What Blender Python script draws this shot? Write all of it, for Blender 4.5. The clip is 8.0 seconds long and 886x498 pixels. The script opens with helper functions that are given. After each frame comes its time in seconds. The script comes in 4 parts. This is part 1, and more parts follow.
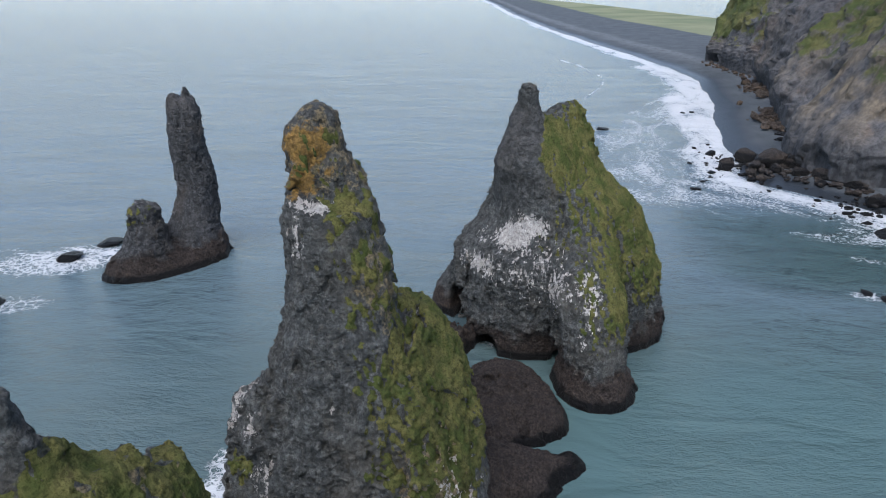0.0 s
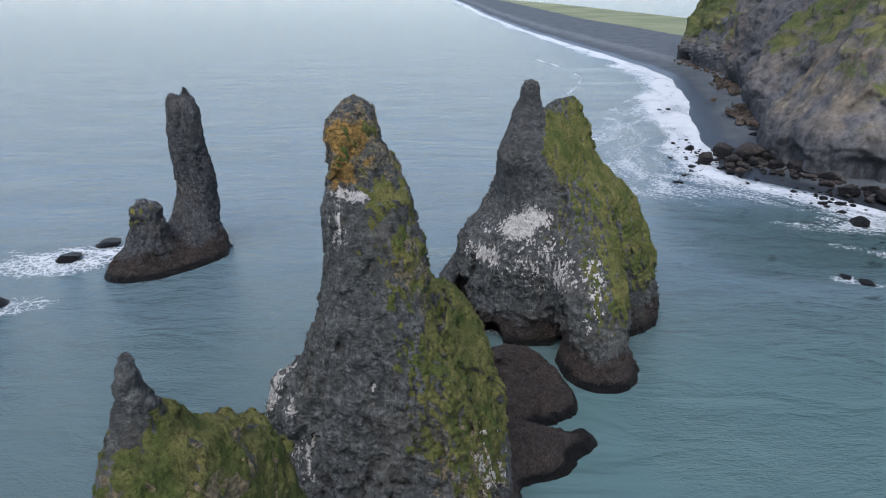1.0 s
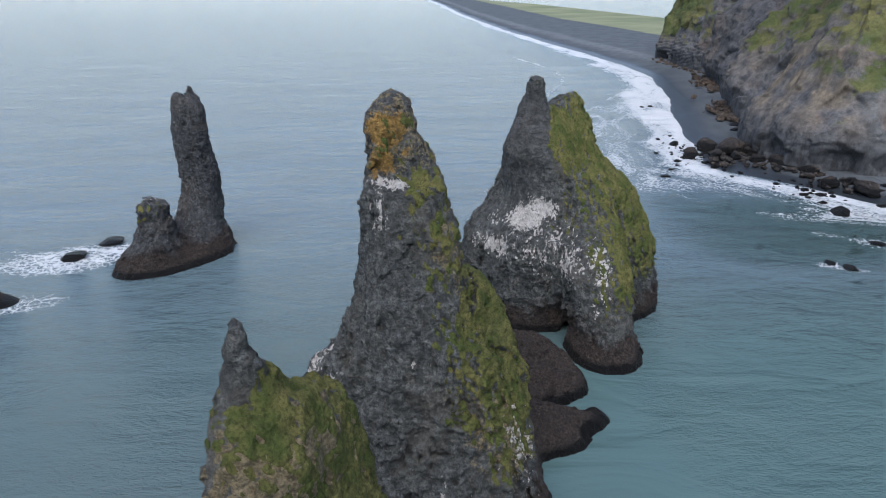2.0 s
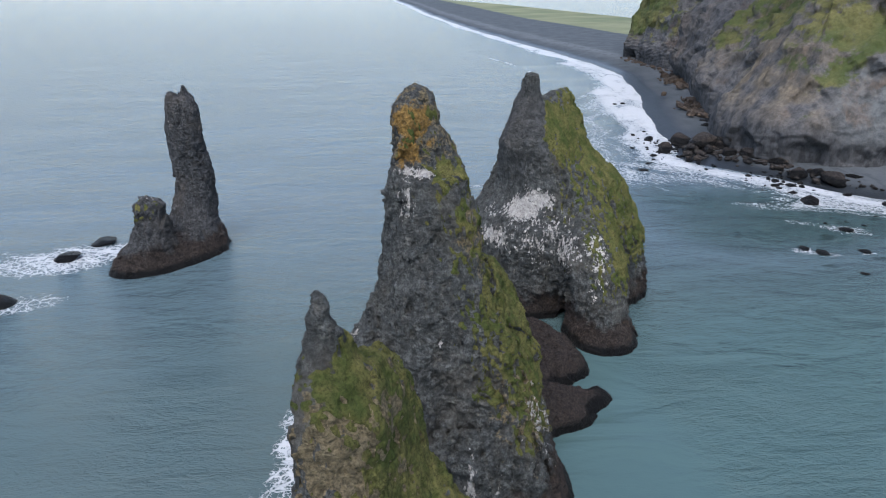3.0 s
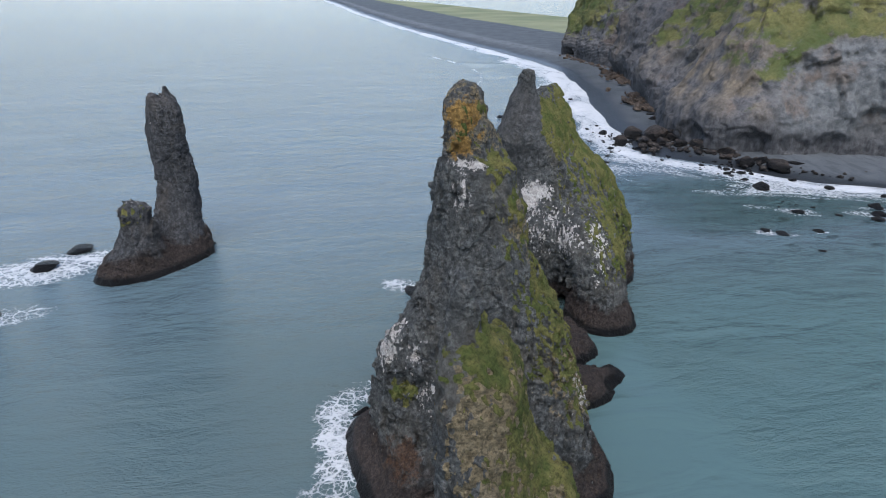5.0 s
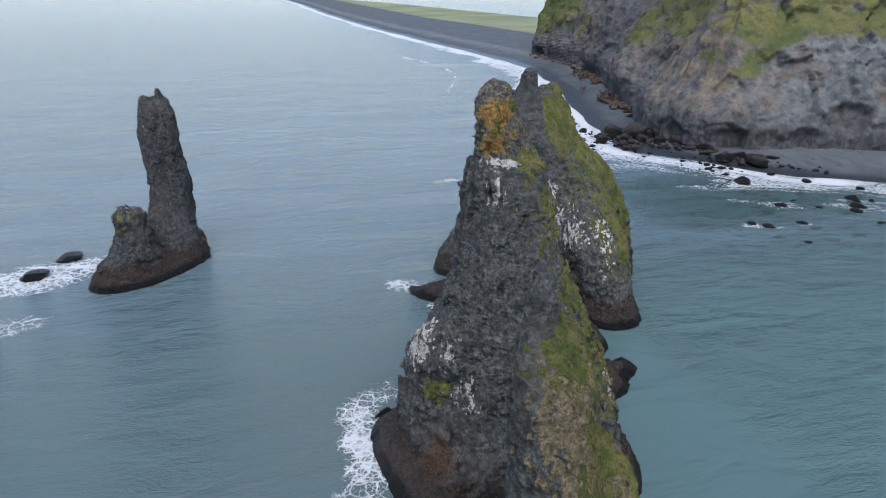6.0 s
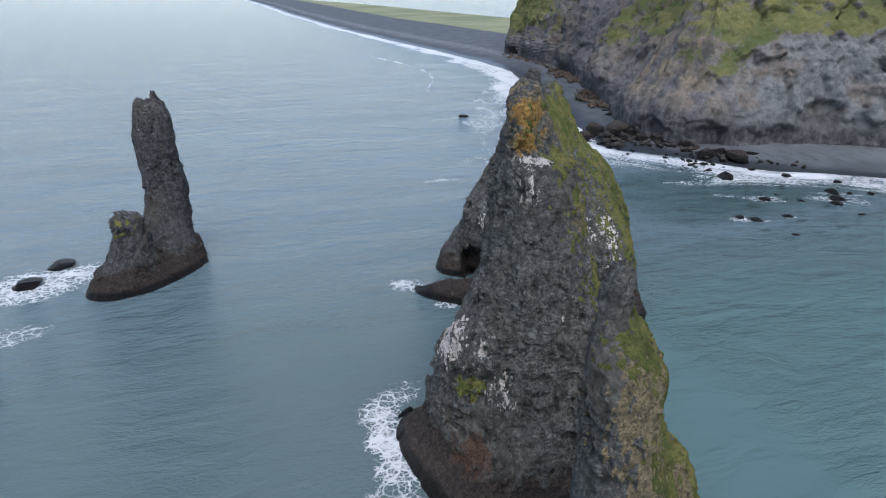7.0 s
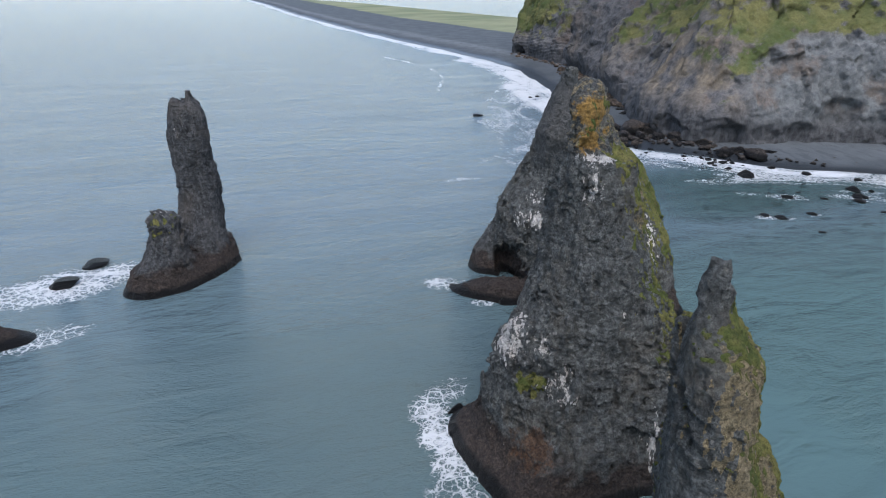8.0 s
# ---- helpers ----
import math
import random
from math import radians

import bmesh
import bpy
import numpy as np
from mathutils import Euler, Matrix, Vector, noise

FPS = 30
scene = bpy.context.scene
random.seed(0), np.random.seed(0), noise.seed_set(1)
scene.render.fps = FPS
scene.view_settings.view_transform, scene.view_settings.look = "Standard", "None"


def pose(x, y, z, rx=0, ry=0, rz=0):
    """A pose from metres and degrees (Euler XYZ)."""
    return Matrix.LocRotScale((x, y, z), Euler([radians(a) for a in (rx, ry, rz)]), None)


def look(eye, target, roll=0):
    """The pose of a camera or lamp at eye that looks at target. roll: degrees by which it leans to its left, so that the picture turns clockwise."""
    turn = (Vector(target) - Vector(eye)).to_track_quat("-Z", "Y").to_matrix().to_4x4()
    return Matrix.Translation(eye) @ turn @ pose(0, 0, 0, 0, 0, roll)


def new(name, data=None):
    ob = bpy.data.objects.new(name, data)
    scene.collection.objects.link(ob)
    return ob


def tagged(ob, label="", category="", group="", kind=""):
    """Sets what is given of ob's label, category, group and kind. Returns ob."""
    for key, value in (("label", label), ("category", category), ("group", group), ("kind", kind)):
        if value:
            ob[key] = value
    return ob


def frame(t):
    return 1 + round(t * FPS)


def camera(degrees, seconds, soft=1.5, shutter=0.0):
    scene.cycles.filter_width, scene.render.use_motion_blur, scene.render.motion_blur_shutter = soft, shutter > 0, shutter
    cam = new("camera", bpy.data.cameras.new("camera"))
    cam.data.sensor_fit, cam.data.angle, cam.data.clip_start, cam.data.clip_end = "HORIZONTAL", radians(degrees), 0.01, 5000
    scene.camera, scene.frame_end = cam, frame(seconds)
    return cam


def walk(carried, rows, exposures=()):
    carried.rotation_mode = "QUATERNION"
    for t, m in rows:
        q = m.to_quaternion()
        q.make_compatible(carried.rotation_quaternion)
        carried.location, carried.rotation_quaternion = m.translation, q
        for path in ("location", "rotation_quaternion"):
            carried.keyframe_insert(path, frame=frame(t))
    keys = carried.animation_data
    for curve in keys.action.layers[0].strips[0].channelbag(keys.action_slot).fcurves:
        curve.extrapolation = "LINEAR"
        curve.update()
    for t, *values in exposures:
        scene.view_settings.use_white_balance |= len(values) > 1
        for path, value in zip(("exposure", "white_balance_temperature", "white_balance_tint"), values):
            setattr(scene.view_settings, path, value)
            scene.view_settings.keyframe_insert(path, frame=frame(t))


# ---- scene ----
cam = camera(69.6, 8.0, soft=1.0)
PATH = [
    (0, (-1.656, -0.139, 80.331), (-1.707, 1.705, 79.557), -0.0),
    (0.5, (-5.397, -2.929, 80.375), (-5.396, -1.085, 79.602), -0.0),
    (1, (-9.226, -5.75, 80.378), (-9.196, -3.905, 79.606), -0.1),
    (1.5, (-13.124, -8.537, 80.431), (-13.066, -6.693, 79.659), -0.1),
    (3, (-25.473, -16.243, 80.416), (-25.278, -14.408, 79.645), -0.1),
    (3.5, (-29.839, -18.285, 80.556), (-29.596, -16.456, 79.784), -0.0),
    (4, (-34.296, -18.925, 80.581), (-33.99, -17.106, 79.808), 0.0),
    (4.5, (-39.006, -18.621, 80.638), (-38.652, -16.811, 79.864), 0.1),
    (6, (-54.137, -15.996, 80.555), (-53.638, -14.22, 79.782), 0.1),
    (6.5, (-59.142, -14.93, 80.558), (-58.587, -13.171, 79.785), 0.1),
    (7, (-64.101, -13.69, 80.549), (-63.508, -11.943, 79.777), 0.1),
    (7.5, (-69.153, -12.369, 80.63), (-68.555, -10.625, 79.857), 0.1),
    (8, (-74.036, -11.429, 80.641), (-73.441, -9.683, 79.867), 0.0),
]
walk(cam, [(t, look(eye, target, roll)) for t, eye, target, roll in PATH], [(0, 1.10, 6500, 13.3), (8, 1.14, 6500, 13.3)])

# ---------------------------------------------------------------- world and light
SUN_ELEVATION, SUN_AZIMUTH = 60.0, -168.0      # degrees; azimuth from +y towards +x
world = bpy.data.worlds.new("overcast")
scene.world = world
world.use_nodes = True
wt = world.node_tree
wt.nodes.clear()
sky = wt.nodes.new("ShaderNodeTexSky")
sky.sky_type = "NISHITA"
sky.sun_disc = False
sky.sun_elevation, sky.sun_rotation = radians(SUN_ELEVATION), radians(SUN_AZIMUTH)
sky.air_density, sky.dust_density, sky.ozone_density = 1.0, 1.7, 1.5
grey = wt.nodes.new("ShaderNodeHueSaturation")
grey.inputs["Saturation"].default_value = 0.96
back = wt.nodes.new("ShaderNodeBackground")
back.inputs["Strength"].default_value = 0.14
wout = wt.nodes.new("ShaderNodeOutputWorld")
wt.links.new(sky.outputs[0], grey.inputs["Color"])
wt.links.new(grey.outputs[0], back.inputs["Color"])
wt.links.new(back.outputs[0], wout.inputs["Surface"])
sun = new("sun", bpy.data.lights.new("sun", "SUN"))
sun.data.energy, sun.data.angle, sun.data.color = 1.5, radians(55), (1.0, 0.97, 0.93)
az, el = radians(SUN_AZIMUTH), radians(SUN_ELEVATION)
sun.matrix_world = look((300 * math.sin(az) * math.cos(el), 300 * math.cos(az) * math.cos(el), 300 * math.sin(el)), (0, 0, 0))


# ---------------------------------------------------------------- node helpers
class Nodes:
    """A small writer of node materials."""

    def __init__(self, name):
        self.mat = bpy.data.materials.new(name)
        self.mat.use_nodes = True
        self.t = self.mat.node_tree
        self.t.nodes.clear()
        self.out = self.t.nodes.new("ShaderNodeOutputMaterial")
        self.coord = self.t.nodes.new("ShaderNodeTexCoord").outputs["Object"]

    def put(self, socket, value):
        if isinstance(value, bpy.types.NodeSocket):
            self.t.links.new(value, socket)
        elif isinstance(value, tuple) and len(value) == 3 and socket.type == "RGBA":
            socket.default_value = (*value, 1)
        else:
            socket.default_value = value

    def math(self, op, a, b=0.0, clamp=False):
        n = self.t.nodes.new("ShaderNodeMath")
        n.operation, n.use_clamp = op, clamp
        self.put(n.inputs[0], a)
        self.put(n.inputs[1], b)
        return n.outputs[0]

    def scaled(self, v, turn=0.0):
        n = self.t.nodes.new("ShaderNodeMapping")
        n.inputs["Rotation"].default_value = (0, 0, turn)
        self.put(n.inputs["Vector"], self.coord)
        n.inputs["Scale"].default_value = v
        return n.outputs[0]

    def noise(self, scale, detail=4.0, rough=0.55, vector=None, distort=0.0):
        n = self.t.nodes.new("ShaderNodeTexNoise")
        self.put(n.inputs["Vector"], vector or self.coord)
        for k, v in (("Scale", scale), ("Detail", detail), ("Roughness", rough), ("Distortion", distort)):
            n.inputs[k].default_value = v
        return n.outputs["Fac"]

    def cells(self, scale, feature="F1", vector=None, rand=1.0):
        n = self.t.nodes.new("ShaderNodeTexVoronoi")
        n.feature = feature
        self.put(n.inputs["Vector"], vector or self.coord)
        n.inputs["Scale"].default_value = scale
        n.inputs["Randomness"].default_value = rand
        return n.outputs["Distance"]

    def step(self, v, lo, hi, a=0.0, b=1.0):
        n = self.t.nodes.new("ShaderNodeMapRange")
        n.interpolation_type = "SMOOTHSTEP"
        self.put(n.inputs[0], v)
        for k, q in enumerate((lo, hi, a, b)):
            self.put(n.inputs[k + 1], q)
        return n.outputs[0]

    def mix(self, fac, a, b, kind="MIX"):
        n = self.t.nodes.new("ShaderNodeMix")
        n.data_type, n.blend_type = "RGBA", kind
        self.put(n.inputs["Factor"], fac)
        self.put(n.inputs[6], a)
        self.put(n.inputs[7], b)
        return n.outputs[2]

    def attr(self, name):
        n = self.t.nodes.new("ShaderNodeAttribute")
        n.attribute_name = name
        return n.outputs["Fac"]

    def warped(self, scale, amount, stretch=(1, 1, 1)):
        n = self.t.nodes.new("ShaderNodeTexNoise")
        self.put(n.inputs["Vector"], self.coord)
        n.inputs["Scale"].default_value, n.inputs["Detail"].default_value = scale, 3.0
        m = self.t.nodes.new("ShaderNodeVectorMath")
        m.operation = "MULTIPLY_ADD"
        self.put(m.inputs[0], n.outputs["Color"])
        m.inputs[1].default_value = (amount, amount, amount)
        self.put(m.inputs[2], self.scaled(stretch))
        return m.outputs[0]

    def axis(self, k):
        n = self.t.nodes.new("ShaderNodeSeparateXYZ")
        self.put(n.inputs[0], self.coord)
        return n.outputs[k]

    def bump(self, height, distance, strength=1.0, normal=None):
        n = self.t.nodes.new("ShaderNodeBump")
        self.put(n.inputs["Height"], height)
        n.inputs["Distance"].default_value = distance
        n.inputs["Strength"].default_value = strength
        if normal:
            self.put(n.inputs["Normal"], normal)
        return n.outputs[0]

    def finish(self, colour, rough, normal=None, spec=0.4, ior=1.45):
        n = self.t.nodes.new("ShaderNodeBsdfPrincipled")
        self.put(n.inputs["Base Color"], colour)
        self.put(n.inputs["Roughness"], rough)
        self.put(n.inputs["Specular IOR Level"], spec)
        self.put(n.inputs["IOR"], ior)
        if normal:
            self.put(n.inputs["Normal"], normal)
        self.t.links.new(n.outputs[0], self.out.inputs["Surface"])
        return self.mat


# ---------------------------------------------------------------- materials
def make_rock(name, dark, light, warm):
    """Weathered palagonite and basalt with moss, droppings, lichen, and a brown tidal foot with a black wet hem."""
    k = Nodes(name)
    big, mid, fine = k.noise(0.09, 3), k.noise(0.75, 6, 0.68), k.noise(2.4, 6, 0.7)
    tall = k.noise(1.0, 4, 0.6, k.scaled((0.6, 0.6, 0.16)))
    pits = k.noise(1.15, 5, 0.75, k.scaled((1.0, 1.0, 0.7)), 0.5)
    crack = k.step(k.cells(0.30, "DISTANCE_TO_EDGE", k.warped(0.35, 3.2, (1, 1, 0.7))), 0.0, 0.07, 1.0, 0.0)
    vein = k.step(k.cells(0.85, "DISTANCE_TO_EDGE", k.warped(0.9, 1.3, (1, 1, 0.75))), 0.0, 0.09, 1.0, 0.0)
    # where the pits get their painted shade
    pit_shade_area = k.step(big, 0.3, 0.55)
    col = k.mix(k.step(mid, 0.38, 0.66), dark, light)
    col = k.mix(k.step(tall, 0.54, 0.72, 0.0, 0.5), col, warm)
    col = k.mix(k.step(big, 0.42, 0.7, 0.0, 0.4), col, light)
    # small shadows of hollows, pits and cracks, painted dark where the bump sinks
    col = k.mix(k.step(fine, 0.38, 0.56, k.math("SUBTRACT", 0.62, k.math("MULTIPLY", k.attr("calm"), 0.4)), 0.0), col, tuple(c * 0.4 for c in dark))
    col = k.mix(k.math("MULTIPLY", k.step(pits, 0.34, 0.42, 0.4, 0.0), pit_shade_area), col, tuple(c * 0.25 for c in dark))
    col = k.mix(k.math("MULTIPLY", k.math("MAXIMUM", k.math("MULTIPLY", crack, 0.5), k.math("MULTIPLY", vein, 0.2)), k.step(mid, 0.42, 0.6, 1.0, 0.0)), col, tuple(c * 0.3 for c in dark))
    speck = k.noise(1.9, 5, 0.66)
    col = k.mix(k.math("MULTIPLY", k.step(speck, 0.56, 0.72, 0.0, 0.5), k.step(k.noise(0.13, 3), 0.46, 0.62)), col, (0.21, 0.21, 0.205))
    streak = k.noise(1.0, 5, 0.65, k.scaled((0.9, 0.9, 0.09)))
    col = k.mix(k.step(streak, 0.40, 0.52, 0.45, 0.0), col, tuple(c * 0.5 for c in dark))
    col = k.mix(k.step(k.noise(0.06, 4, 0.6), 0.50, 0.66, 0.0, 0.45), col, tuple(c * f for c, f in zip(light, (0.86, 0.74, 0.62))))
    tan = k.math("ADD", k.attr("tan"), k.math("MULTIPLY", k.math("SUBTRACT", k.noise(0.6, 6, 0.68), 0.5), 1.8))
    col = k.mix(k.step(tan, 0.42, 0.7, 0.0, 0.85), col, k.mix(k.step(fine, 0.35, 0.65), (0.115, 0.095, 0.055), (0.32, 0.26, 0.15)))
    col = k.mix(k.math("MULTIPLY", k.attr("calm"), 0.75), col, k.mix(k.step(mid, 0.35, 0.65), (0.040, 0.042, 0.043), (0.070, 0.071, 0.071)))
    # brown foot
    z = k.axis(2)
    ragged = k.math("ADD", z, k.math("MULTIPLY", k.math("SUBTRACT", k.noise(0.22, 4), 0.5), -13.0))
    ragged = k.math("SUBTRACT", ragged, k.math("MULTIPLY", k.math("MAXIMUM", k.math("SUBTRACT", k.attr("foot"), 1.0), 0.0), 8.0))
    foot = k.math("MULTIPLY", k.step(ragged, 5.0, 8.5, 1.0, 0.0), k.math("MINIMUM", k.attr("foot"), 1.0))
    brown = k.mix(k.step(fine, 0.3, 0.7), (0.016, 0.014, 0.013), (0.085, 0.066, 0.056))
    brown = k.mix(k.step(mid, 0.36, 0.55, 0.7, 0.0), brown, (0.018, 0.016, 0.015))
    brown = k.mix(k.step(k.noise(0.3, 3), 0.6, 0.78, 0.0, 0.4), brown, (0.10, 0.062, 0.036))
    col = k.mix(foot, col, brown)
    rust = k.math("ADD", k.attr("rust"), k.math("MULTIPLY", k.math("SUBTRACT", k.noise(0.5, 6, 0.66), 0.5), 1.4))
    col = k.mix(k.step(rust, 0.45, 0.8, 0.0, 0.8), col, k.mix(k.step(fine, 0.35, 0.65), (0.050, 0.028, 0.018), (0.135, 0.068, 0.032)))
    # lichen
    lich = k.math("ADD", k.attr("lichen"), k.math("MULTIPLY", k.math("SUBTRACT", k.noise(0.55, 6, 0.62), 0.5), 1.9))
    col = k.mix(k.step(lich, 0.62, 0.86, 0.0, 0.9), col, k.mix(k.step(fine, 0.35, 0.7), (0.22, 0.135, 0.04), (0.46, 0.275, 0.07)))
    # moss and grass
    gr = k.math("ADD", k.attr("grass"), k.math("MULTIPLY", k.math("SUBTRACT", k.noise(0.9, 6, 0.7), 0.5), 0.8))
    green = k.mix(k.step(k.noise(0.2, 4), 0.35, 0.65), (0.066, 0.086, 0.026), (0.140, 0.134, 0.052))
    green = k.mix(k.step(fine, 0.35, 0.6, 0.6, 0.0), green, (0.05, 0.05, 0.02))
    col = k.mix(k.step(gr, 0.25, 0.6, 0.0, 0.75), col, green)
    # droppings
    lace = k.math("ADD", k.math("MULTIPLY", k.noise(1.0, 6, 0.72, k.scaled((1.25, 1.25, 0.5))), 1.25), k.math("MULTIPLY", k.noise(0.4, 2), 0.45))
    gu = k.math("ADD", k.attr("guano"), k.math("MULTIPLY", k.math("SUBTRACT", lace, 0.85), 1.9))
    col = k.mix(k.step(gu, 0.54, 0.68, 0.0, 0.9), col, k.mix(k.step(fine, 0.3, 0.6), (0.33, 0.31, 0.29), (0.72, 0.71, 0.68)))
    dots = k.step(k.cells(0.62, "F1", k.warped(1.3, 0.9)), 0.20, 0.29, 1.0, 0.0)
    some = k.step(k.math("ADD", k.attr("guano"), k.math("MULTIPLY", k.math("SUBTRACT", k.noise(0.33, 3), 0.5), 1.6)), 0.34, 0.5)
    col = k.mix(k.math("MULTIPLY", k.math("MULTIPLY", dots, some), 0.9), col, k.mix(k.step(fine, 0.3, 0.6), (0.40, 0.39, 0.37), (0.74, 0.73, 0.70)))
    wet = k.step(k.math("ADD", z, k.math("MULTIPLY", mid, -2.6)), 0.1, 1.1, 1.0, 0.0)
    col = k.mix(wet, col, (0.008, 0.008, 0.008))
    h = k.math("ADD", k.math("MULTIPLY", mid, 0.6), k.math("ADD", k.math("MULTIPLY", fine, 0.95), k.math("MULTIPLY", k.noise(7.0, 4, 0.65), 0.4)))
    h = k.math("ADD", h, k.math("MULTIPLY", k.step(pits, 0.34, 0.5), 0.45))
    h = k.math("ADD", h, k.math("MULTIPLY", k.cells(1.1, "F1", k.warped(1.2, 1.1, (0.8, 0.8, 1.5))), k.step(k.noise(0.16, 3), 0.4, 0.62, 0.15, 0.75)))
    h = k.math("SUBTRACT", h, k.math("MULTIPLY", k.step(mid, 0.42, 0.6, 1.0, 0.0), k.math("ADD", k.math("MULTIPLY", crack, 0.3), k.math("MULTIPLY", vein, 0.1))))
    h = k.math("MULTIPLY", h, k.math("SUBTRACT", 1.0, k.math("MULTIPLY", k.attr("calm"), 0.4)))
    rough = k.math("SUBTRACT", 0.9, k.math("MULTIPLY", wet, 0.5))
    return k.finish(col, rough, k.bump(h, 1.25, 1.0), 0.3)


def make_grass():
    k = Nodes("grass")
    fine = k.noise(3.0, 6, 0.72)
    col = k.mix(k.step(k.noise(0.28, 5, 0.6), 0.36, 0.64), (0.068, 0.090, 0.026), (0.150, 0.144, 0.052))
    col = k.mix(k.step(k.noise(0.7, 5, 0.65), 0.55, 0.72, 0.0, 0.75), col, (0.105, 0.085, 0.042))
    streak = k.noise(1.0, 6, 0.7, k.scaled((1.1, 1.1, 0.4)))
    col = k.mix(k.step(streak, 0.34, 0.46, 0.65, 0.0), col, (0.032, 0.036, 0.016))
    col = k.mix(k.step(fine, 0.38, 0.54, 0.6, 0.0), col, (0.026, 0.034, 0.011))
    col = k.mix(k.step(fine, 0.56, 0.72, 0.0, 0.5), col, (0.15, 0.148, 0.06))
    h = k.math("ADD", fine, k.math("MULTIPLY", k.noise(9.0, 3, 0.6), 0.4))
    return k.finish(col, 0.95, k.bump(k.math("ADD", h, streak), 0.55, 1.0), 0.12)


def make_sand():
    k = Nodes("black_sand")
    wet = k.attr("wet")
    col = k.mix(k.step(k.noise(0.05, 5), 0.3, 0.7), (0.036, 0.045, 0.051), (0.064, 0.075, 0.083))
    col = k.mix(k.step(k.noise(0.9, 4), 0.5, 0.72, 0.0, 0.4), col, (0.08, 0.086, 0.09))
    col = k.mix(k.math("MULTIPLY", k.attr("crest"), k.step(k.noise(0.12, 5, 0.6), 0.3, 0.6, 0.4, 1.0)), col, (0.105, 0.117, 0.126))
    trod = k.noise(0.25, 5, 0.7, k.scaled((1.0, 0.3, 1.0), 0.5))
    col = k.mix(k.step(trod, 0.36, 0.5, 0.5, 0.0), col, (0.028, 0.034, 0.039))
    col = k.mix(wet, col, (0.020, 0.025, 0.030))
    g = k.math("ADD", k.attr("field"), k.math("MULTIPLY", k.math("SUBTRACT", k.noise(0.012, 5), 0.5), 0.5))
    green = k.mix(k.step(k.noise(0.006, 5), 0.35, 0.65), (0.095, 0.12, 0.06), (0.17, 0.18, 0.10))
    green = k.mix(k.step(k.noise(0.03, 4), 0.5, 0.7, 0.0, 0.5), green, (0.12, 0.13, 0.08))
    col = k.mix(k.step(g, 0.4, 0.6), col, green)
    rough = k.math("SUBTRACT", 0.85, k.math("MULTIPLY", wet, 0.5))
    return k.finish(col, rough, k.bump(k.noise(1.5, 5), 0.2, 0.5), 0.35)


def make_cliff():
    k = Nodes("cliff")
    mid, fine, big = k.noise(0.16, 7, 0.7), k.noise(0.8, 6, 0.7), k.noise(0.03, 4)
    grain = k.noise(0.4, 5, 0.65, k.scaled((1, 1, 0.45)))
    col = k.mix(k.step(mid, 0.32, 0.68), (0.05, 0.051, 0.054), (0.135, 0.136, 0.138))
    col = k.mix(k.step(fine, 0.34, 0.56, 0.5, 0.0), col, (0.024, 0.024, 0.025))
    ochre = k.mix(k.step(grain, 0.4, 0.7), (0.095, 0.078, 0.053), (0.185, 0.150, 0.104))
    col = k.mix(k.math("MULTIPLY", k.attr("ochre"), k.step(k.noise(0.08, 5), 0.34, 0.58, 0.0, 0.9)), col, ochre)
    col = k.mix(k.math("MULTIPLY", k.attr("basal"), 0.8), col, k.mix(k.step(grain, 0.35, 0.65), (0.020, 0.022, 0.024), (0.064, 0.067, 0.070)))
    col = k.mix(k.math("MULTIPLY", k.attr("slate"), 0.8), col, k.mix(k.step(k.noise(0.22, 7, 0.68), 0.34, 0.66), (0.054, 0.062, 0.065), (0.136, 0.147, 0.149)))
    rust = k.math("MULTIPLY", k.step(k.noise(0.045, 5, 0.6), 0.54, 0.68, 0.0, 0.4), k.math("SUBTRACT", 1.0, k.attr("basal")))
    col = k.mix(rust, col, k.mix(k.step(grain, 0.35, 0.65), (0.065, 0.045, 0.032), (0.16, 0.11, 0.075)))
    gr = k.math("ADD", k.attr("grass"), k.math("MULTIPLY", k.math("SUBTRACT", k.noise(0.07, 9, 0.72), 0.5), 1.9))
    green = k.mix(k.step(k.noise(0.05, 4), 0.35, 0.65), (0.046, 0.070, 0.018), (0.118, 0.116, 0.040))
    green = k.mix(k.step(fine, 0.35, 0.65, 0.45, 0.0), green, (0.05, 0.05, 0.02))
    col = k.mix(k.step(gr, 0.26, 0.56, 0.0, 0.92), col, green)
    h = k.math("ADD", mid, k.math("MULTIPLY", fine, 0.4))
    h = k.math("ADD", h, k.math("MULTIPLY", k.cells(0.4), -0.3))
    return k.finish(col, 0.92, k.bump(h, 1.35, 1.0), 0.25)


